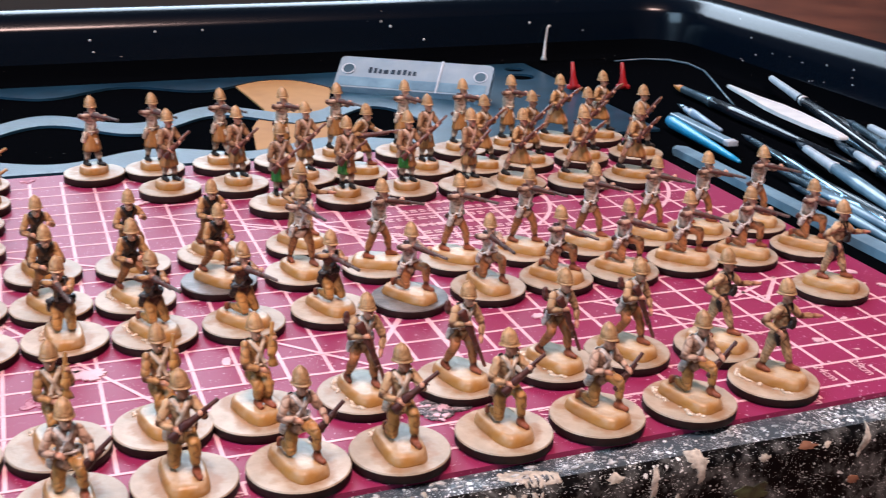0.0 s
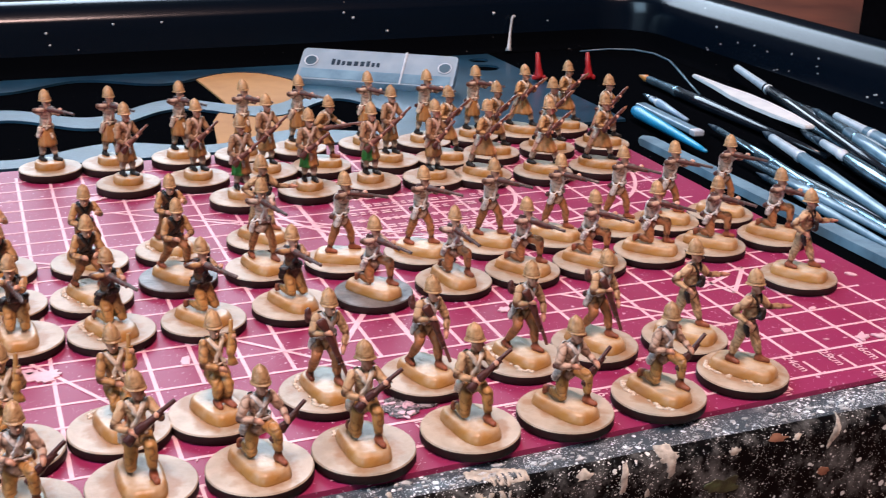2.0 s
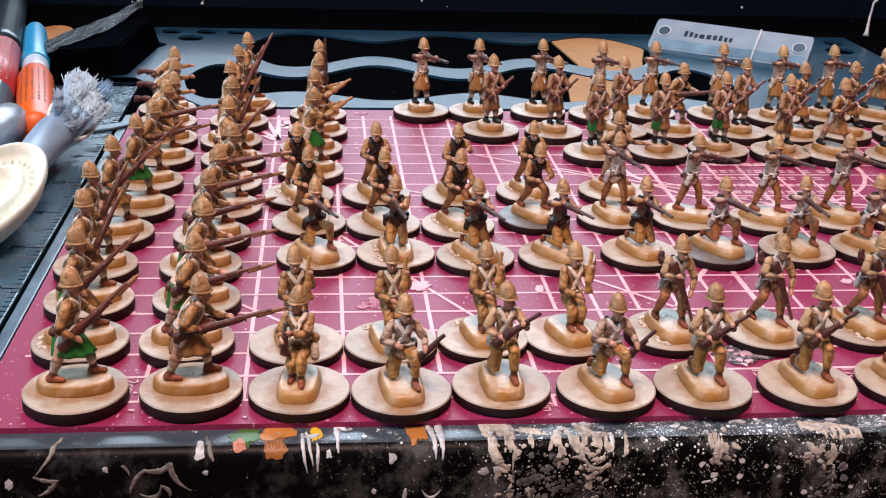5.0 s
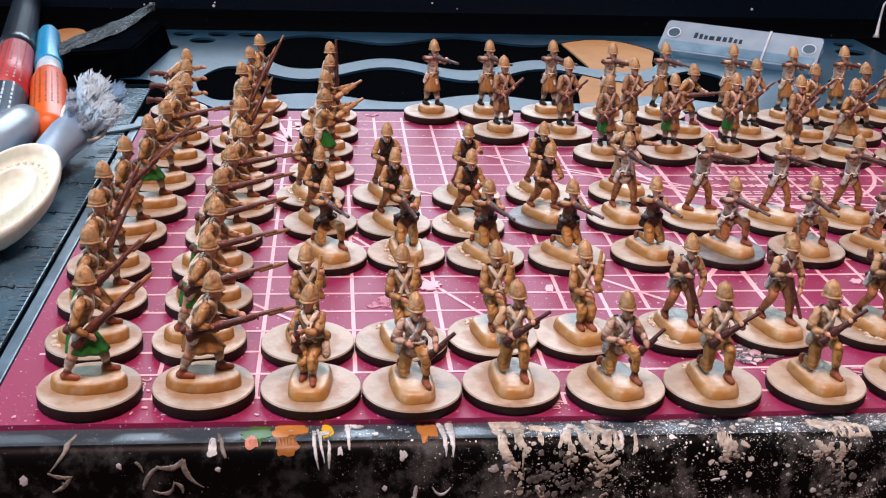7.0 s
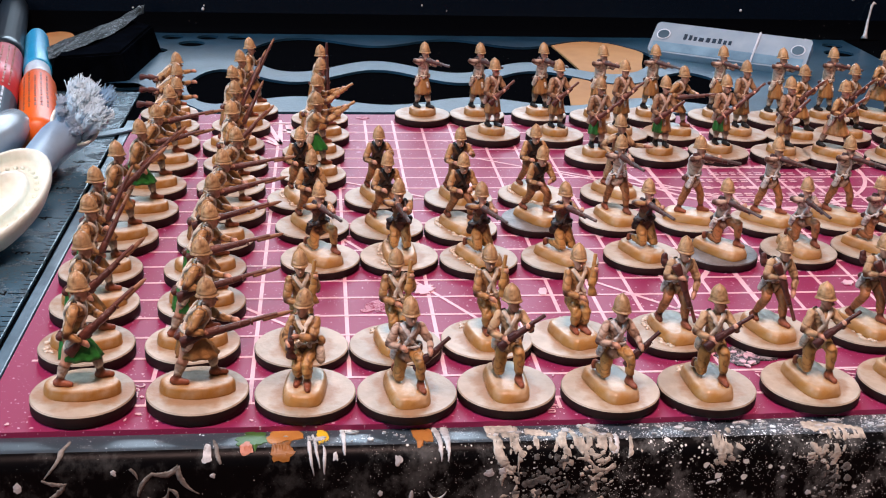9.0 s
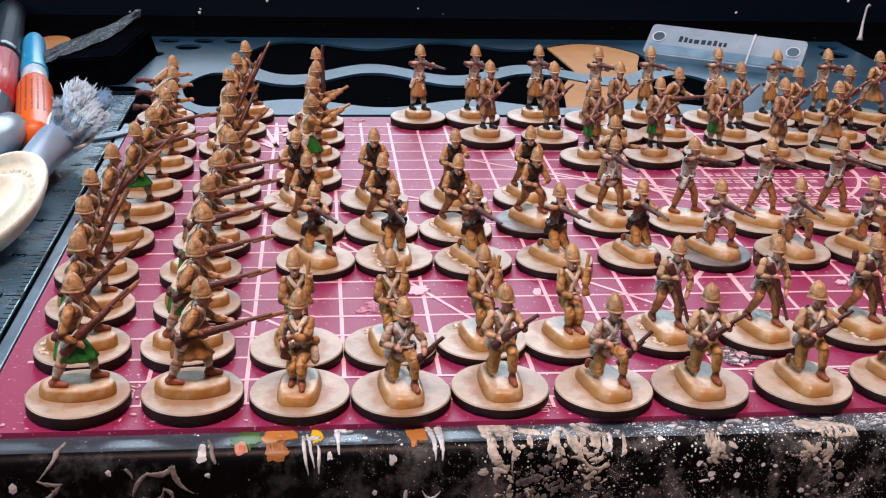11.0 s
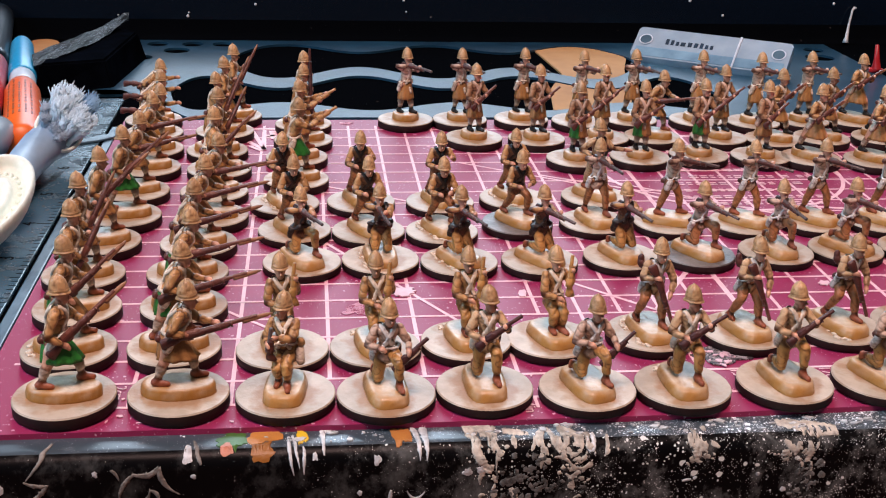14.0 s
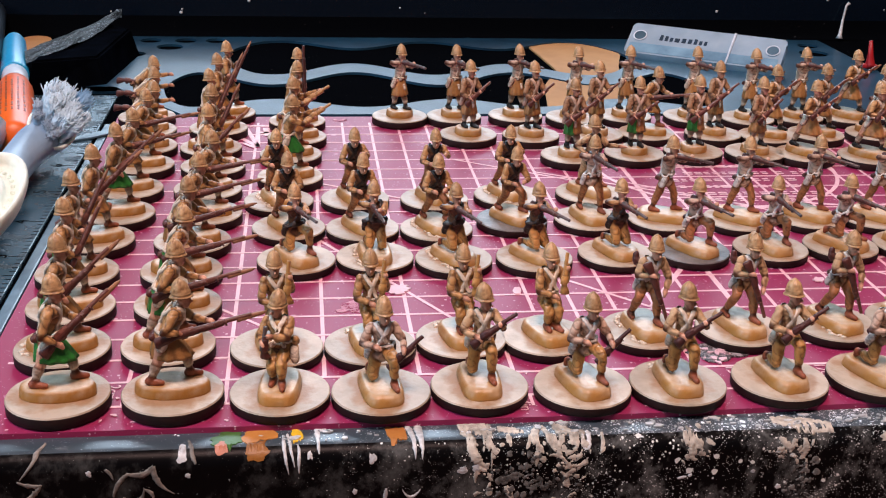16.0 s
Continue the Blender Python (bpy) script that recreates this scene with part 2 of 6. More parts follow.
MAT = dict(
    mat_top=speckled("mat_vinyl", (0.268, 0.022, 0.088), (0.62, 0.4, 0.5), 0.46, 900, 0.13, 0.3, 0.0, 0.3),
    print=paint("mat_print", (0.8, 0.55, 0.6), (0.7, 0.42, 0.48), 0.5, 900),
    tray=speckled("tray_plastic", (0.001, 0.0036, 0.0085), (0.3, 0.3, 0.3), 0.2, 150, 0.05, 0.05, 0.0, 0.3),
    pan=speckled("tray_floor_matt", (0.0015, 0.002, 0.0028), (0.1, 0.1, 0.1), 0.6, 260, 0.05, 0.12, 0.0, 0.0),
    lip=speckled("tray_edge_spattered", (0.0025, 0.0025, 0.003), (0.72, 0.78, 0.76), 0.34, 1150, 0.125, 0.85, 0.17, 0.06, (0.05, 0.11, 0.3), 150, 0.3, 0.28),
    # blue-grey base puts window sheen into the black edge's colour; specks are paint
    band=speckled("tray_edge_sheen_spattered", (0.04, 0.062, 0.078), (0.85, 0.95, 1.0), 0.32, 1500, 0.2, 0.9, 0.1, 1.0, (0.0, 0.17, 0.3), 200, 0.25, 0.12),
    plate=paint("template_plastic", (0.013, 0.056, 0.1), (0.006, 0.022, 0.042), 0.28, 70, 0.15, 700, 0, 0.34),
    hole=paint("deep_black", (0.0012, 0.0012, 0.0016), (0.003, 0.003, 0.0038), 0.6, 200, spec=0.0),
    ply=paint("plywood_face", (0.51, 0.45, 0.355), (0.35, 0.3, 0.225), 0.46, 260, 0.3, 1100, 0.1),
    burnt=paint("burnt_edge", (0.009, 0.004, 0.004), (0.022, 0.009, 0.008), 0.6, 500, spec=0.25),
    greybase=paint("greyed_face", (0.045, 0.045, 0.046), (0.2, 0.19, 0.18), 0.4, 260, 0.4, 900),
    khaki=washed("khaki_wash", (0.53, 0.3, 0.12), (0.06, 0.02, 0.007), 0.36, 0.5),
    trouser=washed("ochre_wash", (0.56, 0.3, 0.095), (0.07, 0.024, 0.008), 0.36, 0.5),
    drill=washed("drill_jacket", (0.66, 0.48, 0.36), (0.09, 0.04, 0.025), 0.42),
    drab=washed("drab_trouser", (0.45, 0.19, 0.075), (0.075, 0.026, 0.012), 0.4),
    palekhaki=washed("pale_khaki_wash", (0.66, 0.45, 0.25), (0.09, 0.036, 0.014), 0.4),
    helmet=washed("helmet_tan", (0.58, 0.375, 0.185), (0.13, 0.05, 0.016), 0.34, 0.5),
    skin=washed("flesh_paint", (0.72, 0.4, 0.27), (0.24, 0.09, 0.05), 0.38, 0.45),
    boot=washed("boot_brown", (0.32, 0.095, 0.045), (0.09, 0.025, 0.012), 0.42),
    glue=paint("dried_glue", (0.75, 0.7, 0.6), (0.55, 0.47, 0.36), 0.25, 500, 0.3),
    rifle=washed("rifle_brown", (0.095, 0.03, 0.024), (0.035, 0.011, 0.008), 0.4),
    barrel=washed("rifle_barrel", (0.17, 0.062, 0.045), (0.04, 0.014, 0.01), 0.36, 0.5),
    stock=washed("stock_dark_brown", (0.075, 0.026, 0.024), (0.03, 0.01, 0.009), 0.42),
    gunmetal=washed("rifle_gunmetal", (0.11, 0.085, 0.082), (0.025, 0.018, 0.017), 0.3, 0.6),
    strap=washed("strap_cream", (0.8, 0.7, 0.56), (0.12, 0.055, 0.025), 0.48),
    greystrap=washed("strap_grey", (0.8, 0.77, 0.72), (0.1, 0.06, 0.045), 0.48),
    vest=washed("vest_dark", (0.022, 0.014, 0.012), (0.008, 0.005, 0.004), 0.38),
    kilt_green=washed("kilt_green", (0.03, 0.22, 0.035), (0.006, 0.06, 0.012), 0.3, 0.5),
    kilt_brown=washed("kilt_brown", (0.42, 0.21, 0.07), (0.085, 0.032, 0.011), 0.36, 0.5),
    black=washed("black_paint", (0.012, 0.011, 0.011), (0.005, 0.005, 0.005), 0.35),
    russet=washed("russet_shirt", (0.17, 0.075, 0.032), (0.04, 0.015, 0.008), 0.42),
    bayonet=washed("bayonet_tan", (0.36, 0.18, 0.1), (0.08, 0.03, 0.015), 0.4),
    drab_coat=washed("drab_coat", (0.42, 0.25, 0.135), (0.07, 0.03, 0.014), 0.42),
    # pale ground takes in the window sheen on the tops; the ochre is paint
    plinth=washed("plinth_wash_sheen", (0.68, 0.6, 0.46), (0.36, 0.17, 0.035), 0.34, 0.4, 0.08, 420),
    plinth_pale=washed("plinth_pale_wash_sheen", (0.67, 0.575, 0.42), (0.42, 0.22, 0.06), 0.34, 0.4, 0.08, 420),
    card_black=paint("black_card", (0.0022, 0.0034, 0.006), (0.001, 0.0014, 0.002), 0.6, 150, 0.3, 600, spec=0.0),
    scuffed=speckled("scuffed_black", (0.006, 0.008, 0.011), (0.2, 0.23, 0.26), 0.5, 500, 0.2, 0.6, 0.08, 0.3, None, 150),
    tan=paint("tan_card", (0.42, 0.24, 0.095), (0.35, 0.19, 0.075), 0.75, 120, spec=0.2),
    handle=paint("brush_handle_grey", (0.28, 0.44, 0.6), (0.17, 0.28, 0.4), 0.4, 120, 0.2, 500),
    frosted=paint("frosted_plastic", (0.62, 0.8, 0.92), (0.45, 0.63, 0.76), 0.24, 120, 0.2),
    white=paint("white_plastic", (0.62, 0.7, 0.76), (0.34, 0.42, 0.5), 0.36, 200, 0.2, 700),
    cream=paint("cream_plastic", (0.8, 0.93, 0.86), (0.68, 0.79, 0.7), 0.5, 500, 0.6, 600),
    milk=paint("milk_plastic", (0.8, 0.86, 0.88), (0.6, 0.68, 0.72), 0.3, 150, 0.2, 700),
    capgrey=paint("cap_dark_grey", (0.014, 0.028, 0.042), (0.008, 0.014, 0.022), 0.3, 160),
    greyblue=paint("grey_blue_steel", (0.1, 0.18, 0.24), (0.03, 0.06, 0.085), 0.26, 80, 0.3, 260),
    wetsteel=speckled("ruler_steel_spotted", (0.045, 0.105, 0.15), (0.008, 0.02, 0.03), 0.2, 700, 0.18, 0.7, 0.12, 0.7, None, 120),
    bristle_w=paint("bristle_white", (0.66, 0.88, 1.0), (0.5, 0.7, 0.84), 0.6, 900),
    bristle_b=paint("bristle_blue", (0.3, 0.55, 0.78), (0.2, 0.42, 0.64), 0.6, 900),
    # bristles of the front tufts, their shade put into the colour
    bristle_g=paint("bristle_grey", (0.42, 0.56, 0.68), (0.26, 0.38, 0.5), 0.6, 900),
    red=paint("red_plastic", (0.4, 0.012, 0.016), (0.25, 0.01, 0.012), 0.4, 200),
    redlabel=paint("red_label", (0.55, 0.07, 0.09), (0.42, 0.04, 0.055), 0.4, 200),
    navy=paint("navy_label", (0.015, 0.04, 0.07), (0.008, 0.02, 0.035), 0.5, 200, spec=0.2),
    orange=paint("orange_label", (0.75, 0.13, 0.01), (0.6, 0.09, 0.01), 0.4, 200),
    blue=paint("blue_cap", (0.01, 0.3, 0.56), (0.008, 0.24, 0.46), 0.35, 200),
    silver=paint("ferrule_metal", (0.28, 0.44, 0.54), (0.07, 0.13, 0.18), 0.24, 220, 0.3, 600, 0, 0.5, 0.8),
    lacquer=paint("black_lacquer", (0.006, 0.009, 0.014), (0.014, 0.02, 0.028), 0.15, 200, 0.1, 600, 0, 0.5, 0, 0.0),
    paleblue=paint("pale_blue_plastic", (0.21, 0.37, 0.48), (0.1, 0.19, 0.27), 0.2, 120, 0.15, 600),
    wood=paint("table_wood", (0.17, 0.05, 0.025), (0.09, 0.022, 0.011), 0.45, 25, 0.1),
    wall=paint("room_paint", (0.09, 0.088, 0.085), (0.075, 0.073, 0.07), 0.85, 3),
    offwhite=paint("dried_paint_white", (0.7, 0.76, 0.77), (0.34, 0.37, 0.38), 0.5, 900, 0.4),
    pinkwhite=paint("dried_paint_pink", (0.72, 0.5, 0.56), (0.6, 0.36, 0.42), 0.5, 300, 0.2),
    dabgreen=paint("dried_paint_green", (0.06, 0.16, 0.03), (0.04, 0.1, 0.02), 0.4, 300, 0.3),
    dabyellow=paint("dried_paint_yellow", (0.75, 0.5, 0.03), (0.6, 0.4, 0.03), 0.4, 300, 0.3),
    dabbrown=paint("dried_paint_brown", (0.3, 0.15, 0.09), (0.14, 0.06, 0.035), 0.45, 500, 0.4),
    dabdark=paint("dried_paint_dark_green", (0.1, 0.14, 0.06), (0.03, 0.035, 0.02), 0.45, 700, 0.4),
    grey_crust=paint("dried_paint_thin_grey", (0.2, 0.21, 0.2), (0.03, 0.032, 0.03), 0.55, 1400, 0.3, spec=0.2),
    greycurl=paint("dried_paint_grey", (0.3, 0.29, 0.26), (0.05, 0.05, 0.045), 0.5, 900, 0.5, spec=0.2),
    dabsalmon=paint("dried_paint_salmon", (0.5, 0.2, 0.12), (0.4, 0.14, 0.08), 0.45, 400, 0.3),
    dabrust=paint("dried_paint_rust", (0.3, 0.12, 0.02), (0.16, 0.06, 0.012), 0.45, 500, 0.4),
    cream_crust=paint("dried_paint_cream", (0.72, 0.7, 0.6), (0.26, 0.25, 0.21), 0.6, 800, 0.6, 1500),
    greystain=speckled("mat_dirt", (0.05, 0.045, 0.05), (0.4, 0.36, 0.38), 0.5, 1300, 0.2, 0.8, 0.14, 0.2, None, 500),
    rosestain=speckled("mat_rubbed", (0.255, 0.014, 0.07), (0.62, 0.36, 0.46), 0.5, 1600, 0.25, 0.8, 0.2, 0.2, None, 600),
    daborange=paint("dried_paint_tan", (0.5, 0.22, 0.05), (0.4, 0.16, 0.04), 0.4, 300, 0.3),
)

MAT["frosted"].node_tree.nodes["Principled BSDF"].inputs["Transmission Weight"].default_value = 0.55


def stain(m, colour, reach):
    """Brown washes that ran off the plinth on to the wooden face round it."""
    nt = m.node_tree
    b = nt.nodes["Principled BSDF"]
    old = b.inputs["Base Color"].links[0].from_socket
    tc, oi = nt.nodes.new("ShaderNodeTexCoord"), nt.nodes.new("ShaderNodeObjectInfo")
    sc = nt.nodes.new("ShaderNodeVectorMath")
    sc.operation = "MULTIPLY"
    sc.inputs[1].default_value = (1 / 0.0088, 1 / 0.0058, 0)
    nt.links.new(tc.outputs["Object"], sc.inputs[0])
    ln = nt.nodes.new("ShaderNodeVectorMath")
    ln.operation = "LENGTH"
    nt.links.new(sc.outputs[0], ln.inputs[0])
    shift = nt.nodes.new("ShaderNodeVectorMath")
    shift.operation = "ADD"
    nt.links.new(tc.outputs["Object"], shift.inputs[0])
    nt.links.new(oi.outputs["Random"], shift.inputs[1])
    nz = nt.nodes.new("ShaderNodeTexNoise")
    nz.inputs["Scale"].default_value, nz.inputs["Detail"].default_value = 230, 5
    nt.links.new(shift.outputs[0], nz.inputs["Vector"])
    md = nt.nodes.new("ShaderNodeMath")
    md.operation = "MULTIPLY_ADD"
    md.inputs[1].default_value = 1.5
    nt.links.new(nz.outputs[0], md.inputs[0])
    nt.links.new(ln.outputs["Value"], md.inputs[2])
    mr = nt.nodes.new("ShaderNodeMapRange")
    mr.inputs[1].default_value, mr.inputs[2].default_value, mr.inputs[3].default_value, mr.inputs[4].default_value = reach, reach + 0.35, 0.7, 0.0
    nt.links.new(md.outputs[0], mr.inputs[0])
    mix = nt.nodes.new("ShaderNodeMix")
    mix.data_type = "RGBA"
    mix.inputs[7].default_value = (*colour, 1)
    nt.links.new(mr.outputs[0], mix.inputs[0])
    nt.links.new(old, mix.inputs[6])
    nt.links.new(mix.outputs[2], b.inputs["Base Color"])


stain(MAT["ply"], (0.3, 0.15, 0.05), 1.64)


# ---- mesh helpers ----
def mesh_of(bm, name, mats, smooth=False):
    me = bpy.data.meshes.new(name)
    bm.to_mesh(me)
    bm.free()
    for k in mats:
        me.materials.append(MAT[k])
    if smooth:
        me.polygons.foreach_set("use_smooth", [True] * len(me.polygons))
    return me


def part(name, bm, material, parent=None, label="", smooth=False):
    mats = [material] if isinstance(material, str) else material
    ob = new(name, mesh_of(bm, name, mats, smooth))
    if parent:
        ob.parent = parent
    return tagged(ob, label)


def empty(name, m=None, **tags):
    ob = new(name)
    ob.empty_display_size = 0.005
    if m is not None:
        ob.matrix_basis = m
    return tagged(ob, **tags)


def box(bm, x0, x1, y0, y1, z0, z1, bevel=0.0, m=None, seg=2):
    r = bmesh.ops.create_cube(bm, size=1.0, matrix=(m or Matrix()) @ Matrix.Translation(((x0 + x1) / 2, (y0 + y1) / 2, (z0 + z1) / 2)) @ Matrix.Diagonal((x1 - x0, y1 - y0, z1 - z0, 1)))
    if bevel:
        es = list({e for v in r["verts"] for e in v.link_edges})
        bmesh.ops.bevel(bm, geom=es, offset=bevel, segments=seg, affect="EDGES", profile=0.5)
    return bm


def tube(bm, stations, n=12, mat=0):
    """A lofted round body along stations of (x, y, z, radius)."""
    rings = []
    pts = [Vector(s[:3]) for s in stations]
    for i, s in enumerate(stations):
        d = (pts[min(i + 1, len(pts) - 1)] - pts[max(i - 1, 0)]).normalized()
        q = d.to_track_quat("Z", "Y").to_matrix()
        rings.append([bm.verts.new(pts[i] + q @ Vector((math.cos(2 * math.pi * k / n) * s[3], math.sin(2 * math.pi * k / n) * s[3], 0))) for k in range(n)])
    fs = []
    for a, b in zip(rings, rings[1:]):
        for k in range(n):
            fs.append(bm.faces.new((a[k], a[(k + 1) % n], b[(k + 1) % n], b[k])))
    fs.append(bm.faces.new(rings[0][::-1]))
    fs.append(bm.faces.new(rings[-1]))
    for f in fs:
        f.material_index = mat
        f.smooth = True
    return bm


def prism(bm, outline, z0, z1, mat=0, side=None):
    """A flat slab with the given outline (x, y)."""
    lo = [bm.verts.new((x, y, z0)) for x, y in outline]
    hi = [bm.verts.new((x, y, z1)) for x, y in outline]
    top = bm.faces.new(hi)
    bot = bm.faces.new(lo[::-1])
    top.material_index = bot.material_index = mat
    n = len(outline)
    for i in range(n):
        f = bm.faces.new((lo[i], lo[(i + 1) % n], hi[(i + 1) % n], hi[i]))
        f.material_index = mat if side is None else side
    return bm


def blot(bm, x, y, z, r, rng, squash=1.0, turn=0.0, h=0.00025, lobes=9, mat=0):
    """A flat uneven splash of dried paint."""
    pts = []
    seed, n = rng.uniform(0, 900), 34 if r > 0.0008 else 12
    for k in range(n):
        a = 2 * math.pi * k / n
        d = Vector((math.cos(a), math.sin(a), 0))
        q = r * max(0.25, 1 + 0.75 * noise.noise(d * 0.9 + Vector((seed, 0, 0))) + 0.4 * noise.noise(d * 2.6 + Vector((0, seed, 0))) + rng.uniform(-0.1, 0.1) * lobes / 9)
        u, v = q * math.cos(a), q * math.sin(a) * squash
        pts.append((x + u * math.cos(turn) - v * math.sin(turn), y + u * math.sin(turn) + v * math.cos(turn)))
    return prism(bm, pts, z - 0.00005, z + h, mat)


def evaluated(ob):
    """The mesh that an object's modifiers give; the object is then removed."""
    dg = bpy.context.evaluated_depsgraph_get()
    me = bpy.data.meshes.new_from_object(ob.evaluated_get(dg))
    old = ob.data
    bpy.data.objects.remove(ob)
    if isinstance(old, bpy.types.Mesh):
        bpy.data.meshes.remove(old)
    return me


def lettering(body, size, m, material, parent, name="printed_label"):
    cu = bpy.data.curves.new("lettering", "FONT")
    cu.body, cu.size, cu.extrude, cu.align_x, cu.align_y = body, size, 0.00003, "CENTER", "CENTER"
    tmp = new("lettering_source", cu)
    me = evaluated(tmp)
    me.name = name
    me.materials.clear()
    me.materials.append(MAT[material])
    ob = new(name, me)
    ob.parent = parent
    ob.matrix_basis = m
    return ob


def strip(bm, x0, y0, x1, y1, w, z, h=0.00006):
    d = Vector((x1 - x0, y1 - y0))
    n = Vector((-d.y, d.x)).normalized() * w / 2
    return prism(bm, [(x0 + n.x, y0 + n.y), (x0 - n.x, y0 - n.y), (x1 - n.x, y1 - n.y), (x1 + n.x, y1 + n.y)], z, z + h)


def arc(bm, cx, cy, r, a0, a1, w, z, n=40):
    for k in range(n):
        a, b = radians(a0 + (a1 - a0) * k / n), radians(a0 + (a1 - a0) * (k + 1) / n)
        prism(bm, [(cx + q * math.cos(t), cy + q * math.sin(t)) for q, t in ((r - w / 2, a), (r + w / 2, a), (r + w / 2, b), (r - w / 2, b))], z, z + 0.00006)
    return bm


# ---- the room round the table ----
def room():
    x0, x1, y0, y1, z0, z1 = -1.6, 2.0, -1.7, 2.0, -0.77, 1.68
    for name, dims in (("wall_east", (x1, x1 + 0.1, y0, y1)), ("wall_south", (x0 - 0.1, x1 + 0.1, y0 - 0.1, y0))):
        tagged(part(name, box(bmesh.new(), *dims, z0, z1), "wall"), "plain painted wall of the dim room", "wall", kind="structure")
    bm = bmesh.new()  # the wall with the side window
    box(bm, x0 - 0.1, x0, y0, -0.75, z0, z1)
    box(bm, x0 - 0.1, x0, 0.25, y1, z0, z1)
    box(bm, x0 - 0.1, x0, -0.75, 0.25, z0, 0.5)
    box(bm, x0 - 0.1, x0, -0.75, 0.25, 1.5, z1)
    tagged(part("wall_west", bm, "wall"), "plain painted wall with a side window opening", "wall", kind="structure")
    bm = bmesh.new()  # the window wall, open where the daylight comes in
    box(bm, x0 - 0.1, -0.45, y1, y1 + 0.1, z0, z1)
    box(bm, 0.95, x1 + 0.1, y1, y1 + 0.1, z0, z1)
    box(bm, -0.45, 0.95, y1, y1 + 0.1, z0, 0.6)
    box(bm, -0.45, 0.95, y1, y1 + 0.1, 1.66, z1)
    tagged(part("wall_north", bm, "wall"), "plain painted wall with a window opening", "wall", kind="structure")
    tagged(part("floor", box(bmesh.new(), x0 - 0.1, x1 + 0.1, y0 - 0.1, y1 + 0.1, z0 - 0.05, z0 - 0.001), "wood"), "dark wooden floor of the room", "floor", kind="structure")
    tagged(part("ceiling", box(bmesh.new(), x0 - 0.1, x1 + 0.1, y0 - 0.1, y1 + 0.1, z1 + 0.001, z1 + 0.05), "wall"), "plain pale ceiling", "ceiling", kind="structure")


room()


# ---- the table and the tray ----
TF = -0.0012  # the tray's floor, on which the mat lies
X0, X1, Y0, Y1 = -0.125, 0.412, -0.0165, 0.371


def table():
    t = empty("table", label="red-brown wooden table under the black tray", category="table")
    part("tabletop", box(bmesh.new(), -0.6, 1.1, -0.35, 0.85, -0.085, -0.047, 0.004), "wood", t)
    for x in (-0.54, 1.04):
        for y in (-0.3, 0.8):
            part("leg", box(bmesh.new(), x - 0.03, x + 0.03, y - 0.03, y + 0.03, -0.77, -0.085, 0.003), "wood", t)


table()


def black_case():
    t = empty("black_case", label="plain black box standing on the table behind the tray", category="box")
    part("shell", box(bmesh.new(), 0.72, 1.08, 0.20, 0.552, -0.0465, 0.12, 0.006), "hole", t)


black_case()


def rounded_rect(x0, x1, y0, y1, r, n=8):
    pts = []
    for cx, cy, a in ((x1 - r, y1 - r, 0), (x0 + r, y1 - r, 90), (x0 + r, y0 + r, 180), (x1 - r, y0 + r, 270)):
        for k in range(n + 1):
            t = radians(a + 90 * k / n)
            pts.append((cx + r * math.cos(t), cy + r * math.sin(t)))
    return pts


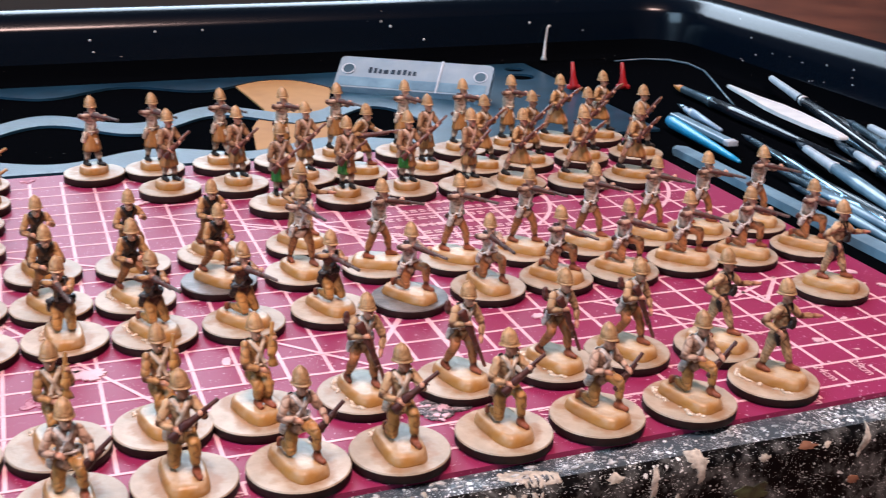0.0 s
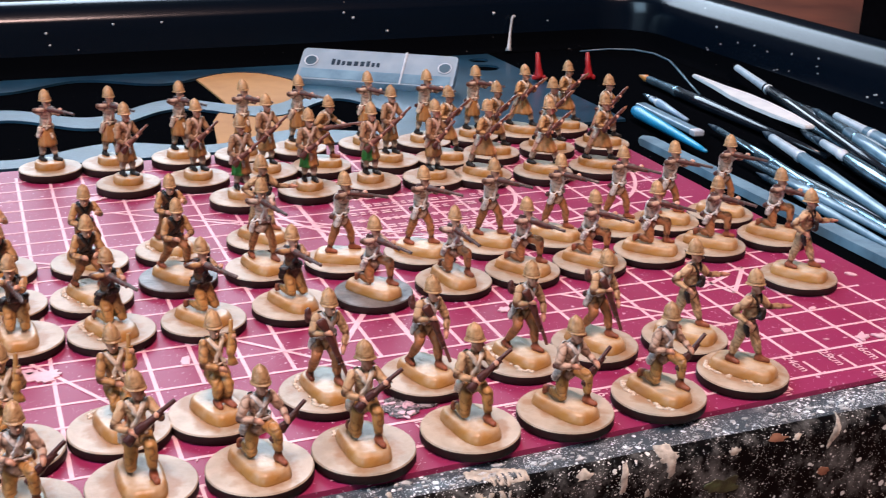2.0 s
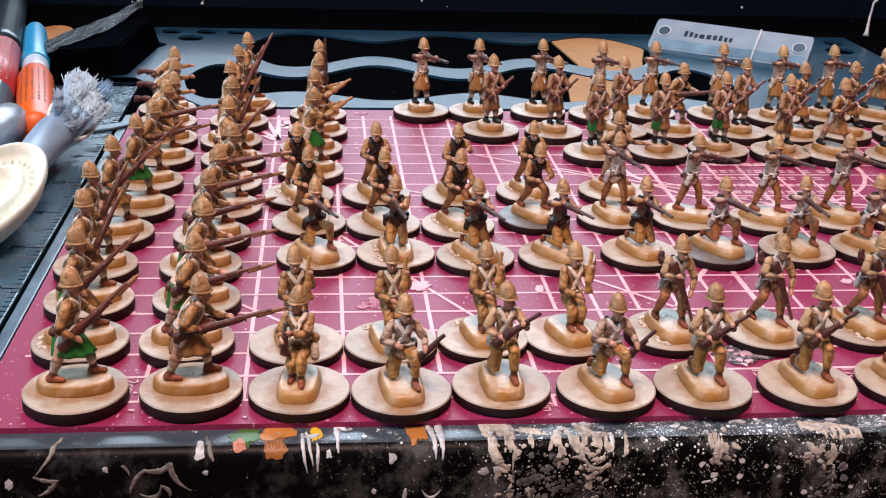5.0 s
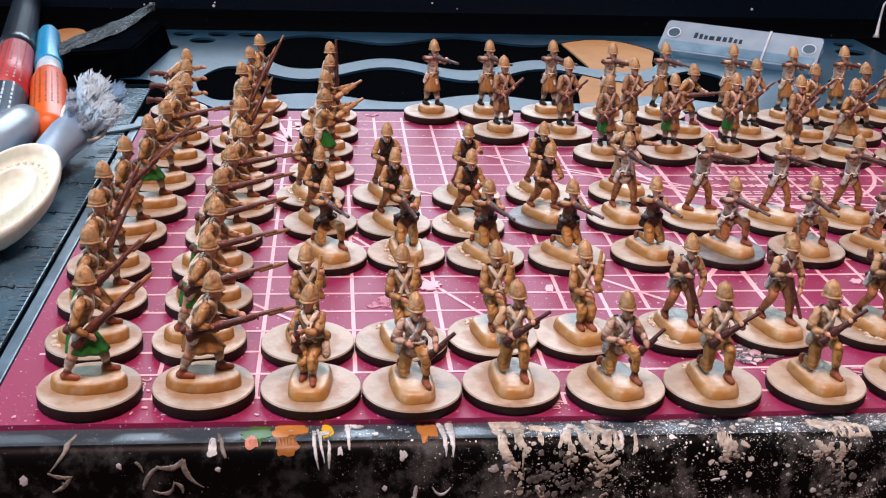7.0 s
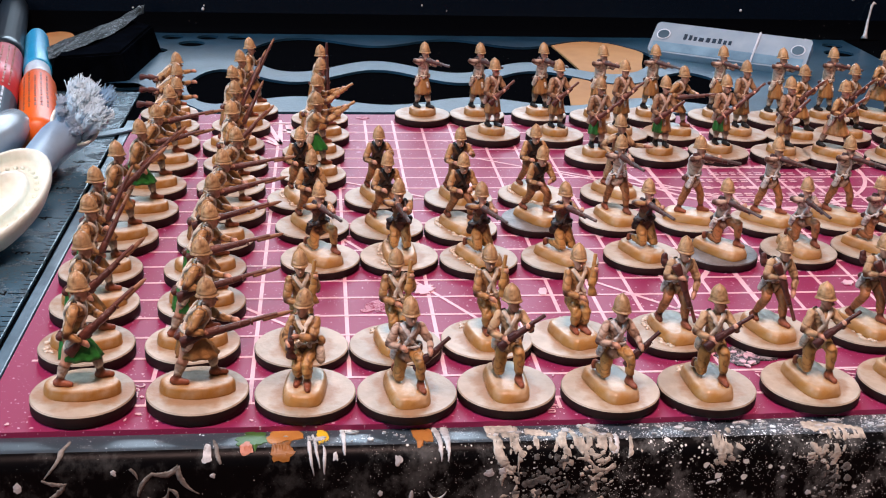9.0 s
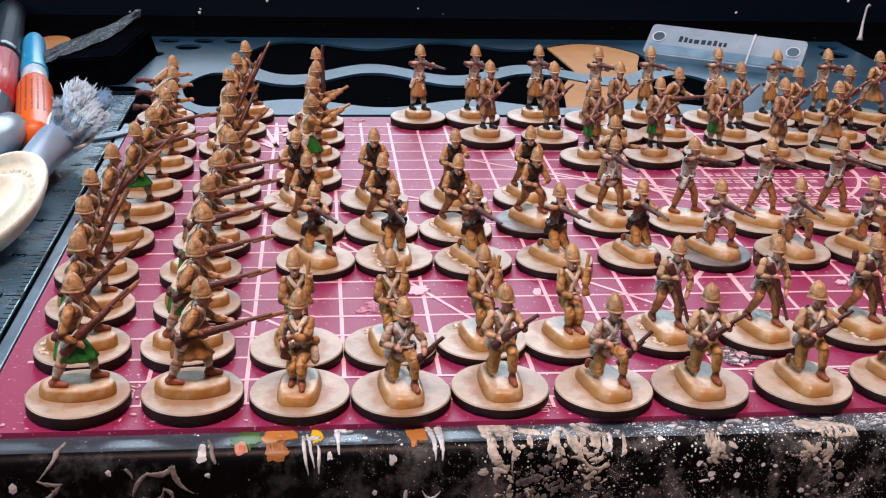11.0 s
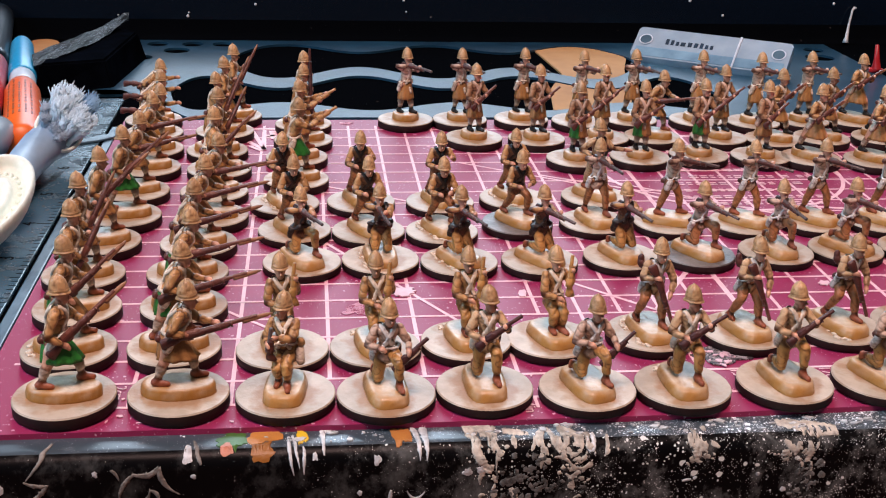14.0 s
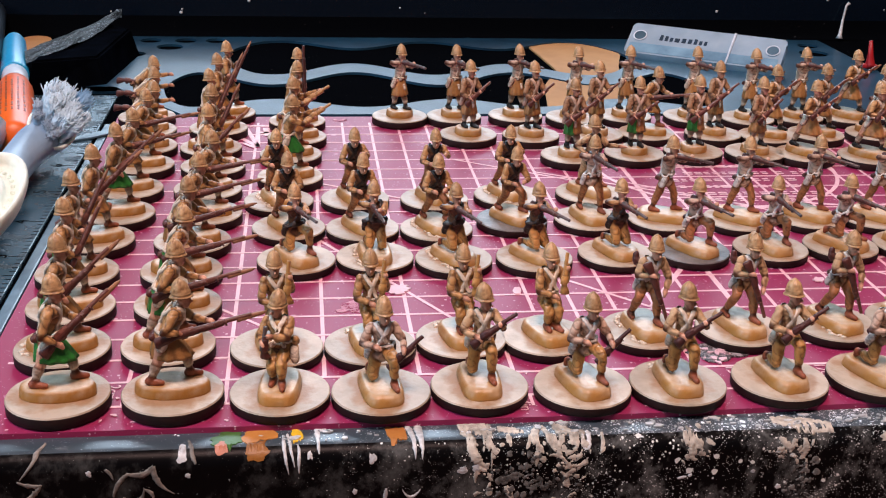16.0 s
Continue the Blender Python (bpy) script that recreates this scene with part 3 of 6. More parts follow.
def tray():
    t = empty("tray", label="black glossy plastic tray with raised walls and paint-spattered front edge", category="tray")
    # floor sheet with a rounded front edge that drops to the table
    bm = bmesh.new()
    prof = [(Y1 - 0.01, TF), (-0.006, TF)] + [(Y0 + 0.0035 - 0.0035 * math.sin(radians(a)), TF - 0.0035 + 0.0035 * math.cos(radians(a))) for a in range(0, 91, 10)] + [(Y0 + 0.0008, -0.02), (Y0 + 0.002, -0.0465)]
    n = 60
    cols = [[bm.verts.new((X0 + (X1 - X0) * i / n, y, z)) for y, z in prof] for i in range(n + 1)]
    for a, b in zip(cols, cols[1:]):
        for k in range(len(prof) - 1):
            f = bm.faces.new((a[k], a[k + 1], b[k + 1], b[k]))
            f.smooth = True
            f.material_index = 0 if k < 1 else 2 if k < 4 else 1
    part("floor_pan", bm, ["pan", "lip", "band"], t, "glossy black floor with a spattered rounded front edge")
    # side and back walls: a lofted profile round three sides
    prof = [(0.010, TF + 0.0002), (0.0068, TF + 0.0008), (0.0052, TF + 0.0028), (0.0042, 0.008), (0.0028, 0.0165), (0.0018, 0.0222), (0.0006, 0.0241), (-0.0032, 0.0278), (-0.0055, 0.0292), (-0.009, 0.0302), (-0.012, 0.0305), (-0.0145, 0.0297), (-0.0155, 0.028), (-0.0150, -0.0465)]
    r = 0.03
    path = [(X0, Y0)]
    for k in range(9):
        a = radians(180 - 90 * k / 8)
        path.append((X0 + r + r * math.cos(a), Y1 - r + r * math.sin(a)))
    for k in range(9):
        a = radians(90 - 90 * k / 8)
        path.append((X1 - r + r * math.cos(a), Y1 - r + r * math.sin(a)))
    path.append((X1, Y0))
    fine = [path[0]]
    for p, q in zip(path, path[1:]):
        k = max(1, round(math.dist(p, q) / 0.03))
        fine += [(p[0] + (q[0] - p[0]) * i / k, p[1] + (q[1] - p[1]) * i / k) for i in range(1, k + 1)]
    path = fine
    bm = bmesh.new()
    rings = []
    for i, (x, y) in enumerate(path):
        a, b = Vector(path[max(i - 1, 0)]), Vector(path[min(i + 1, len(path) - 1)])
        d = (b - a).normalized()
        inward = Vector((d.y, -d.x))
        rings.append([bm.verts.new((x + inward.x * o, y + inward.y * o, z)) for o, z in prof])
    for a, b in zip(rings, rings[1:]):
        for k in range(len(prof) - 1):
            f = bm.faces.new((a[k], b[k], b[k + 1], a[k + 1]))
            f.smooth = True
            f.material_index = 1 if k < 3 else 0
    bm.faces.new([bm.verts.new(v.co) for v in rings[0]])
    bm.faces.new([bm.verts.new(v.co) for v in rings[-1][::-1]])
    part("rim_wall", bm, ["tray", "pan"], t, "glossy black upright wall with a rounded top edge")
    return t


tray()

# ---- the cutting mat ----
ODD = {50: 60, 70: 60, 90: 60}


def mat_front(x):
    return -0.0090 + max(0.0, (x - 0.12) / 0.173) * 0.0045


def cutting_mat():
    t = empty("cutting_mat", label="maroon cutting mat with pale printed grid lines, spattered with paint", category="cutting mat")
    xs = [-0.0105 + 0.304 * i / 40 for i in range(41)]
    outline = [(x, mat_front(x)) for x in xs] + [(0.2935, 0.2135), (-0.0105, 0.2135)]
    part("sheet", prism(bmesh.new(), outline, TF, 0.0), "mat_top", t)
    for x in range(20, 290, 10):
        even = x % 20 == 0
        if x < 45 and not even:
            continue
        y0 = 0 if x == 40 else 10 if even else ODD.get(x, 10 if x >= 230 else 40)
        part("grid_line", strip(bmesh.new(), x / 1000, y0 / 1000, x / 1000, 0.205, 0.0009 if x != 160 else 0.0014, 0.0), "print", t)
    for j in range(0, 21):
        part("grid_line", strip(bmesh.new(), -0.006 * (j % 5 == 2), j / 100, 0.284, j / 100, 0.0008, 0.00004), "print", t)
    for x0, y0, x1, y1, w in ((52, 102, 95, 29, 0.9), (36.4, 45, 72, 10, 0.9), (110, 70, 160, 20, 0.9), (57, 138.5, 92, 117.5, 0.9), (105, 160, 150, 131, 0.9), (154, 65, 147, 54, 1.4), (147, 54, 139, 41, 1.4),
                              (262, 61, 249, 46, 1.2), (249, 46, 246, 57, 1.2), (246, 57, 262, 61, 1.0), (254, 57, 243, 52, 1.2), (205, 60, 236, 29, 0.9), (130, 146, 190, 112, 0.9), (150, 140, 205, 100, 0.9)):
        part("angle_line", strip(bmesh.new(), x0 / 1000, y0 / 1000, x1 / 1000, y1 / 1000, w / 1000, 0.00008), "print", t)
    bm = bmesh.new()
    arc(bm, 0.191, 0.151, 0.040, 0, 360, 0.0013, 0.00012, 72)
    arc(bm, 0.226, 0.166, 0.055, 250, 360, 0.0013, 0.00012, 40)
    part("printed_ring", bm, "print", t, "pale printed ring")
    # unreadable printing inside the ring
    bm = bmesh.new()
    rng = random.Random(4)
    for k, y in enumerate((117, 123, 129.5, 136, 143, 150)):
        x = 170 + rng.uniform(0, 6)
        while x < 212 + rng.uniform(-4, 8):
            w = rng.uniform(1.4, 3.2)
            for dy in (-0.8, 0.8):
                strip(bm, x / 1000, (y + dy) / 1000, (x + w) / 1000, (y + dy) / 1000, 0.0008, 0.00016)
            x += w + rng.uniform(0.8, 1.3) + rng.choice((0, 0, 0, 1.6))
    tagged(part("printing", bm, "print", t, "rows of pale print"), kind="stuff")
    # a bold printed mark near the far corner
    for x0, y0, x1, y1, w in ((36, 198, 41, 175, 1.6), (40.3, 199, 41, 175, 1.2), (35, 185, 41, 175, 1.8), (36, 179, 40, 174, 1.4), (43, 198, 44, 188, 2.4), (35, 201, 44, 201, 1.2), (41, 192, 44, 192, 2.0)):
        part("bold_mark", strip(bmesh.new(), x0 / 1000, y0 / 1000, x1 / 1000, y1 / 1000, w / 1000, 0.0002), "print", t, "bold pale printed stroke")
    # ruler ticks and numbers along the front line
    bm = bmesh.new()
    for c in range(1, 28):
        strip(bm, c / 100, 0.0, c / 100, 0.0065, 0.0007, 0.00008)
    for i in range(1, 12):
        x = i * 0.0254
        strip(bm, x, 0.0, x, -0.0045, 0.0007, 0.00008)
    tagged(part("ruler_ticks", bm, "print", t, "pale ruler ticks"), kind="stuff")
    for c in range(1, 28):
        lettering("%dcm" % c, 0.0036, Matrix.Translation((c / 100 - 0.0026, 0.0058, 0.0002)) @ pose(0, 0, 0, 0, 0, -90), "print", t)
    for i in range(1, 12):
        lettering("%din" % i, 0.0036, Matrix.Translation((i * 0.0254 - 0.0018, -0.0045, 0.0002)) @ pose(0, 0, 0, 0, 0, -90), "print", t)
    return t


cutting_mat()

# ---- painted figurines ----
# A pose is a list of limbs and fittings in millimetres: x ahead, y to its left, z up.


def capsule(p, q, r0, r1, mat, piece="kit"):
    return (Vector(p), Vector(q), r0, r1, mat, piece)


def limbs(hipz, l_leg, r_leg, chest, head, l_arm, r_arm, rifle=None, top="khaki", legs="trouser", kilt=None, shoe="boot", sock=None, straps="strap", face=0.0, extra=(), bayonet=False, back=None, sleeve=None, twist=0.0, gun="rifle", hem=0.0, belt=0.55, bags=True):
    """l_leg, r_leg: knee, foot; l_arm, r_arm: elbow, hand; the hip's place comes first; face: how far the head is turned to its left; twist: how far the upper body is."""
    hip = Vector(hipz)
    sleeve = sleeve or top
    spin = Matrix.Translation(hip) @ Matrix.Rotation(radians(twist), 4, "Z") @ Matrix.Translation(-hip)
    c, h = spin @ Vector(chest), spin @ Vector(head)
    rot = spin.to_3x3()
    face += twist
    out = []
    for side, (knee, foot) in ((1, l_leg), (-1, r_leg)):
        k, f = Vector(knee), Vector(foot)
        hp = hip + Vector((0, 1.1 * side, -0.3))
        ankle = f + Vector((0, 0, 1.0))
        calf = k.lerp(ankle, 0.38)
        out.append(capsule(hp, k, 1.55, 1.12, legs, "leg%d" % side))
        out.append(capsule(k, calf, 1.08, 1.12, legs, "leg%d" % side))
        if sock:
            out.append(capsule(calf, k.lerp(ankle, 0.85), 1.1, 0.8, sock, "sock%d" % side))
            out.append(capsule(k.lerp(ankle, 0.34), k.lerp(ankle, 0.42), 1.2, 1.2, sock, "sock%d" % side))
        else:
            out.append(capsule(calf, k.lerp(ankle, 0.8), 1.1, 0.85, legs, "leg%d" % side))
        out.append(capsule(k.lerp(ankle, 0.85), f + Vector((0, 0, 0.5)), 0.82, 0.85, shoe, "shoe%d" % side))
        ahead = Vector((1.9, 0, 0)) if abs(f.z - k.z) > 2.5 else Vector((-0.5, 0, -0.5))
        out.append(capsule(f + Vector((-0.4, 0, 0.55)), f + ahead + Vector((0, 0.3 * side, 0.3)), 0.85, 0.62, shoe, "shoe%d" % side))
    mid = hip.lerp(c, 0.38)
    out.append(capsule(hip + Vector((0, 0, 0.2)), mid, 1.8, 1.6, top, "torso"))
    out.append(capsule(mid, c, 1.6, 1.9, top, "torso"))
    out.append(capsule(c + rot @ Vector((0.1, 1.25, 0.5)), c + rot @ Vector((0.1, -1.25, 0.5)), 1.4, 1.4, top, "torso"))
    out.append(capsule(hip + Vector((0, 0.6, -1.0)), hip + Vector((0, -0.6, -1.0)), 1.95, 1.95, top, "skirt"))
    for side, (elbow, hand) in ((1, l_arm), (-1, r_arm)):
        s = c + rot @ Vector((0, 2.2 * side, 0.75))
        e, w = Vector(elbow), Vector(hand)
        e.y *= 0.84
        e, w = spin @ e, spin @ w
        u = (w - e).normalized()
        out.append(capsule(s, e, 1.08, 0.88, sleeve, "arm%d" % side))
        out.append(capsule(e, w - u * 0.5, 0.88, 0.62, sleeve, "fore%d" % side))
        out.append(capsule(w - u * 0.3, w + u * 0.35, 0.68, 0.62, "skin", "hand%d" % side))
        out.append(capsule(w + u * 0.5, w + u * 0.8 + Vector((0, 0, -0.35)), 0.5, 0.45, "skin", "hand%d" % side))
    n = (h - c).normalized()
    t = Vector((math.cos(radians(face)), math.sin(radians(face)), 0))
    out.append(capsule(c + n * 1.2, h - n * 0.2, 0.9, 0.9, "skin", "neck"))
    out.append(capsule(c + n * 1.35 + rot @ Vector((0, 0.4, 0)), c + n * 1.35 + rot @ Vector((0, -0.4, 0)), 0.95, 0.95, top, "collar"))
    out.append(capsule(h + t * 0.05 + Vector((0, 0, 0.3)), h + t * 0.35 + Vector((0, 0, -0.75)), 1.32, 0.95, "skin", "face"))
    out.append(capsule(h + t * 1.3 + Vector((0, 0, 0.05)), h + t * 1.62 + Vector((0, 0, -0.35)), 0.22, 0.3, "skin", "nose"))
    out.append(("helmet", h, t))
    if kilt:
        out.append(("kilt", hip, Vector(l_leg[0]), Vector(r_leg[0]), kilt, back, hem))
        out.append(capsule(hip + Vector((2.2, 0, -1.4)), hip + Vector((2.6, 0, -2.6)), 0.55, 0.5, "strap", "sporran"))
    if straps:
        if bags:
            out.append(capsule(hip + Vector((-0.5, -2.5, -1.6)), hip + Vector((0.3, -2.6, 0.1)), 0.95, 0.85, straps, "bag"))
            out.append(capsule(hip + Vector((-0.9, 2.4, -0.6)), hip + Vector((-0.6, 2.5, 0.4)), 0.85, 0.8, "rifle", "flask"))
        for s in (1, -1):
            out.append(capsule(hip + rot @ Vector((1.75, 1.0 * s, 1.1)), hip + rot @ Vector((1.85, 1.2 * s, 0.7)), 0.55, 0.5, straps, "pouch%d" % s))
            out.append(("band", straps, c + rot @ Vector((0.5, 1.45 * s, 2.0)), hip + rot @ Vector((1.8, -1.1 * s, 1.5)), rot @ Vector((1.5, 0, 0)), 0.9))
            out.append(("band", straps, c + rot @ Vector((-0.5, 1.45 * s, 2.0)), hip + rot @ Vector((-1.8, -1.1 * s, 1.5)), rot @ Vector((-1.5, 0, 0)), 0.9))
        out.append(capsule(hip + Vector((-2.0, 0.8, -0.2)), hip + Vector((-2.1, -0.8, -0.2)), 0.8, 0.8, "rifle", "pack"))
    w = hip + (c - hip).normalized() * 1.2
    for s in (1, -1):
        out.append(("band", straps or "vest", w + Vector((2.3 * s, 0, 0)), w + Vector((-2.3 * s, 0.01, 0)), Vector((0, 2.8 * s, 0)), belt))
    if rifle:
        out.append(("rifle", Vector(rifle[0]), Vector(rifle[1]), bayonet, gun))
    return out + list(extra)


def pose_list():
    ps = {}
    std_l, std_r = ((2.0, 1.7, 8.0), (2.6, 1.9, 2.4)), ((-1.6, -1.7, 8.0), (-3.0, -1.9, 2.4))
    kn_l, kn_r = ((3.9, 1.8, 8.4), (3.9, 1.9, 2.4)), ((0.3, -1.7, 3.6), (-3.6, -1.7, 3.2))

    def aim_arms(z):
        return ((3.8, 1.9, z - 2.2), (6.2, 0.3, z - 0.5)), ((-0.4, -4.5, z - 0.8), (2.2, -1.0, z - 0.5))

    drill = dict(top="drill", legs="drab", straps="greystrap")
    l, r = aim_arms(19.4)
    ps["stand_aim"] = limbs((-0.3, 0, 12.2), std_l, std_r, (0.2, 0, 17.2), (1.3, -0.5, 20.5), l, r, ((-0.6, -1.4, 19.2), (12.4, 0.7, 17.6)), gun="gunmetal", face=-12, **drill)
    ps["kilt_aim"] = limbs((-0.3, 0, 12.2), ((0.9, 1.0, 8.0), (1.6, 1.3, 2.4)), ((-0.8, -1.0, 8.0), (-1.8, -1.3, 2.4)), (0.2, 0, 17.2), (1.3, -0.5, 20.5), l, r, ((-0.6, -1.4, 19.2), (11.6, 0.7, 18.0)), top="drill", legs="skin", kilt="kilt_brown", shoe="black", sock="strap", straps="strap", gun="gunmetal", hem=-0.8)
    l, r = aim_arms(15.0)
    ps["kneel_aim"] = limbs((-0.8, 0, 8.6), kn_l, kn_r, (-0.1, 0, 13.0), (1.0, -0.5, 16.2), l, r, ((-1.0, -1.4, 14.9), (11.8, 0.7, 12.8)), gun="gunmetal", **drill)
    ps["kneel_aim_dark"] = limbs((-0.8, 0, 8.6), kn_l, kn_r, (-0.1, 0, 13.0), (1.0, -0.5, 16.2), l, r, ((-1.0, -1.4, 14.9), (9.8, 0.7, 12.6)), top="russet", sleeve="khaki", straps="vest", gun="gunmetal", belt=1.2)
    low = (((2.3, 1.6, 3.8), (-2.8, 1.8, 3.2)), ((1.9, -1.6, 3.8), (-3.2, -1.8, 3.2)))
    ps["kneel_low_aim"] = limbs((-0.4, 0, 9.0), low[0], low[1], (0.1, 0, 13.2), (1.2, -0.5, 16.5), ((3.9, 1.9, 12.8), (6.2, 0.3, 14.6)), ((-0.4, -4.5, 14.3), (2.2, -1.0, 14.6)), ((-1.0, -1.4, 14.8), (11.0, 0.7, 12.8)), straps="vest", top="russet", sleeve="khaki", gun="gunmetal", belt=1.5)
    ps["kneel_ready"] = limbs((-0.5, 0, 9.2), kn_l, kn_r, (0.4, 0, 13.6), (1.6, 0.2, 16.9), ((1.6, 4.8, 11.6), (4.2, 3.6, 10.8)), ((0.8, -4.8, 11.2), (3.2, -1.6, 11.2)), ((3.6, 0.6, 6.6), (4.6, 7.4, 13.4)), gun="stock", top="drill", straps="greystrap", face=8)
    ps["stand_ready"] = limbs((-0.4, 0, 10.2), ((3.4, 1.6, 8.6), (3.4, 1.7, 2.4)), ((0.5, -1.7, 3.8), (-3.2, -1.6, 3.2)), (0.0, 0, 15.0), (0.6, 0.3, 18.4), ((2.2, 4.6, 13.4), (3.7, 3.0, 14.8)), ((0.8, -4.8, 12.6), (3.2, -1.4, 12.0)), ((3.2, -2.8, 10.4), (4.1, 6.2, 17.2)), gun="stock", top="palekhaki", face=48)
    ps["load"] = limbs((-0.4, 0, 10.0), ((2.8, 1.1, 7.2), (2.6, 1.0, 2.4)), ((2.4, -1.1, 6.6), (1.6, -0.9, 2.4)), (-0.3, 0, 14.6), (0.3, -0.2, 17.9), ((1.4, 3.8, 13.2), (3.0, 2.5, 16.8)), ((1.2, -4.0, 11.6), (3.2, -0.4, 10.8)), ((3.2, 1.6, 11.0), (2.6, 2.6, 20.4)), gun="trouser", face=-6, bags=False)
    ps["kneel_side"] = limbs((-0.4, 0, 10.0), ((3.0, 0.9, 7.4), (2.8, 0.8, 2.4)), ((2.4, -1.2, 6.6), (1.0, -1.1, 2.4)), (-0.2, 0, 14.6), (0.3, -0.2, 17.9), ((2.4, 2.4, 12.8), (3.2, -1.4, 13.4)), ((0.8, -4.2, 12.2), (3.0, -2.8, 12.0)), ((3.0, -2.6, 8.6), (3.4, -1.8, 15.6)), face=-40,
                             extra=[capsule((0.4, 3.0, 9.2), (0.6, 3.2, 7.4), 1.0, 1.0, "strap", "sack"), capsule((-0.4, 3.0, 11.4), (-0.6, 3.3, 10.8), 0.9, 0.9, "khaki", "roll")])
    ps["lean_down"] = limbs((-0.6, -0.2, 11.8), ((2.0, 1.3, 7.6), (2.8, 1.4, 2.4)), ((1.4, -2.8, 8.6), (-2.6, -2.6, 2.4)), (0.8, 0, 16.2), (2.2, 0, 19.3), ((2.2, 4.2, 13.0), (4.2, 2.0, 10.8)), ((1.4, -4.4, 14.0), (3.6, -1.2, 14.6)), ((2.8, -2.0, 17.6), (5.2, 2.4, 4.2)), top="palekhaki", legs="drab", straps="greystrap", face=6,
                            extra=[capsule((-0.6, -3.6, 18.2), (-0.2, -3.8, 16.4), 0.8, 0.7, "rifle", "bottle")])
    for name, la in (("vest_crouch", ((2.6, 4.4, 12.2), (5.0, 1.3, 12.4))), ("vest_fist", ((2.2, 4.6, 13.4), (4.6, 2.6, 14.6)))):
        ps[name] = limbs((-1.6, 0, 10.4), ((1.8, 1.8, 7.6), (1.4, 2.0, 2.4)), ((-1.4, -1.8, 6.8), (-4.2, -2.0, 2.4)), (0.6, 0, 14.8), (2.4, 0, 17.6), la, ((2.2, -4.6, 12.0), (4.8, -1.6, 12.0)), top="russet", sleeve="khaki", straps="vest", legs="drab", twist=-16, belt=1.1, bags=False)
    ps["point"] = limbs((-0.4, 0, 11.8), ((1.0, 1.9, 7.8), (2.4, 2.3, 2.4)), ((-1.2, -1.8, 7.8), (-2.4, -2.1, 2.4)), (0.2, 0, 16.6), (0.8, 0, 20.0), ((2.4, 5.0, 14.6), (4.4, 7.4, 14.2)), ((-2.0, -5.4, 14.8), (1.4, -3.4, 12.8)), top="palekhaki", legs="palekhaki", straps=None, face=25,
                        extra=[("band", "vest", Vector((0.6, 1.5, 18.6)), Vector((1.9, 0.2, 13.2)), Vector((1.6, 0, 0)), 0.7), ("band", "vest", Vector((0.6, -1.5, 18.6)), Vector((1.9, 0.2, 13.2)), Vector((1.6, 0, 0)), 0.7), capsule((2.3, 1.3, 14.4), (2.4, 0.4, 13.2), 0.85, 0.8, "vest", "case"), capsule((0.6, -2.5, 11.6), (1.2, -2.6, 9.6), 0.75, 0.55, "vest", "holster"), capsule((4.8, 7.8, 14.2), (5.6, 8.8, 14.0), 0.5, 0.4, "skin", "hand1")])
    st_l, st_r = ((2.5, 1.4, 7.6), (3.2, 1.6, 2.4)), ((-2.0, -1.4, 7.2), (-3.6, -1.6, 2.4))
    kw = dict(legs="skin", sock="strap", shoe="boot")
    for tone, sfx in (("kilt_green", "_all_green"), ("kilt_green", "_green"), ("kilt_brown", "_brown")):
        back, tone = ((tone, 0, -0.3), "kilt_brown") if sfx == "_green" else (None, tone)
        ps["charge" + sfx] = limbs((-0.8, 0, 11.6), st_l, st_r, (1.2, 0, 15.6), (2.8, 0, 18.4), ((4.2, 2.8, 13.8), (7.4, 0.2, 14.0)), ((-0.6, -4.6, 13.6), (2.4, -2.4, 12.8)), ((-2.4, -3.2, 11.6), (15.0, 0.2, 15.0)), bayonet=True, kilt=tone, back=back, **kw)
        ps["slope" + sfx] = limbs((-0.8, 0, 11.8), st_l, st_r, (0.2, 0, 16.6), (1.2, -0.2, 19.9), ((2.8, 3.4, 14.4), (5.2, -0.4, 15.4)), ((-1.2, -4.6, 13.4), (1.6, -2.8, 11.4)), ((-1.6, -3.2, 9.6), (10.6, 0.4, 20.4)), bayonet=True, kilt=tone, back=back, **kw)
        ps["port" + sfx] = limbs((-0.8, 0, 12.0), st_l, st_r, (0.0, 0, 16.8), (0.8, 0, 20.2), ((2.4, 3.2, 14.8), (3.8, 0.0, 17.0)), ((0.6, -4.2, 13.6), (2.8, -1.8, 12.0)), ((1.2, -2.4, 9.2), (7.6, 0.6, 22.2)), bayonet=True, kilt=tone, back=back, **kw)
        ps["across" + sfx] = limbs((-0.4, 0, 11.8), ((2.6, 1.6, 7.4), (3.6, 1.9, 2.4)), ((-2.2, -1.6, 7.2), (-3.8, -1.9, 2.4)), (0.4, 0, 16.4), (1.2, 0.2, 19.7), ((2.8, 3.8, 14.2), (4.3, 2.4, 16.0)), ((0.2, -4.8, 14.2), (3.0, -2.6, 13.8)), ((2.7, -4.4, 13.0), (5.0, 6.2, 18.0)), bayonet=True, kilt=tone, back=back, legs="skin", sock="strap", shoe="black", face=20, hem=-0.7)
        ps["upright" + sfx] = limbs((-0.8, 0, 12.0), st_l, st_r, (0.0, 0, 16.8), (0.8, 0, 20.2), ((2.2, 3.2, 14.6), (2.8, 0.2, 16.4)), ((0.6, -4.2, 13.6), (2.6, -1.6, 12.0)), ((2.6, -1.4, 8.6), (2.4, -0.6, 25.2)), gun="stock", kilt=tone, back=back, **kw)
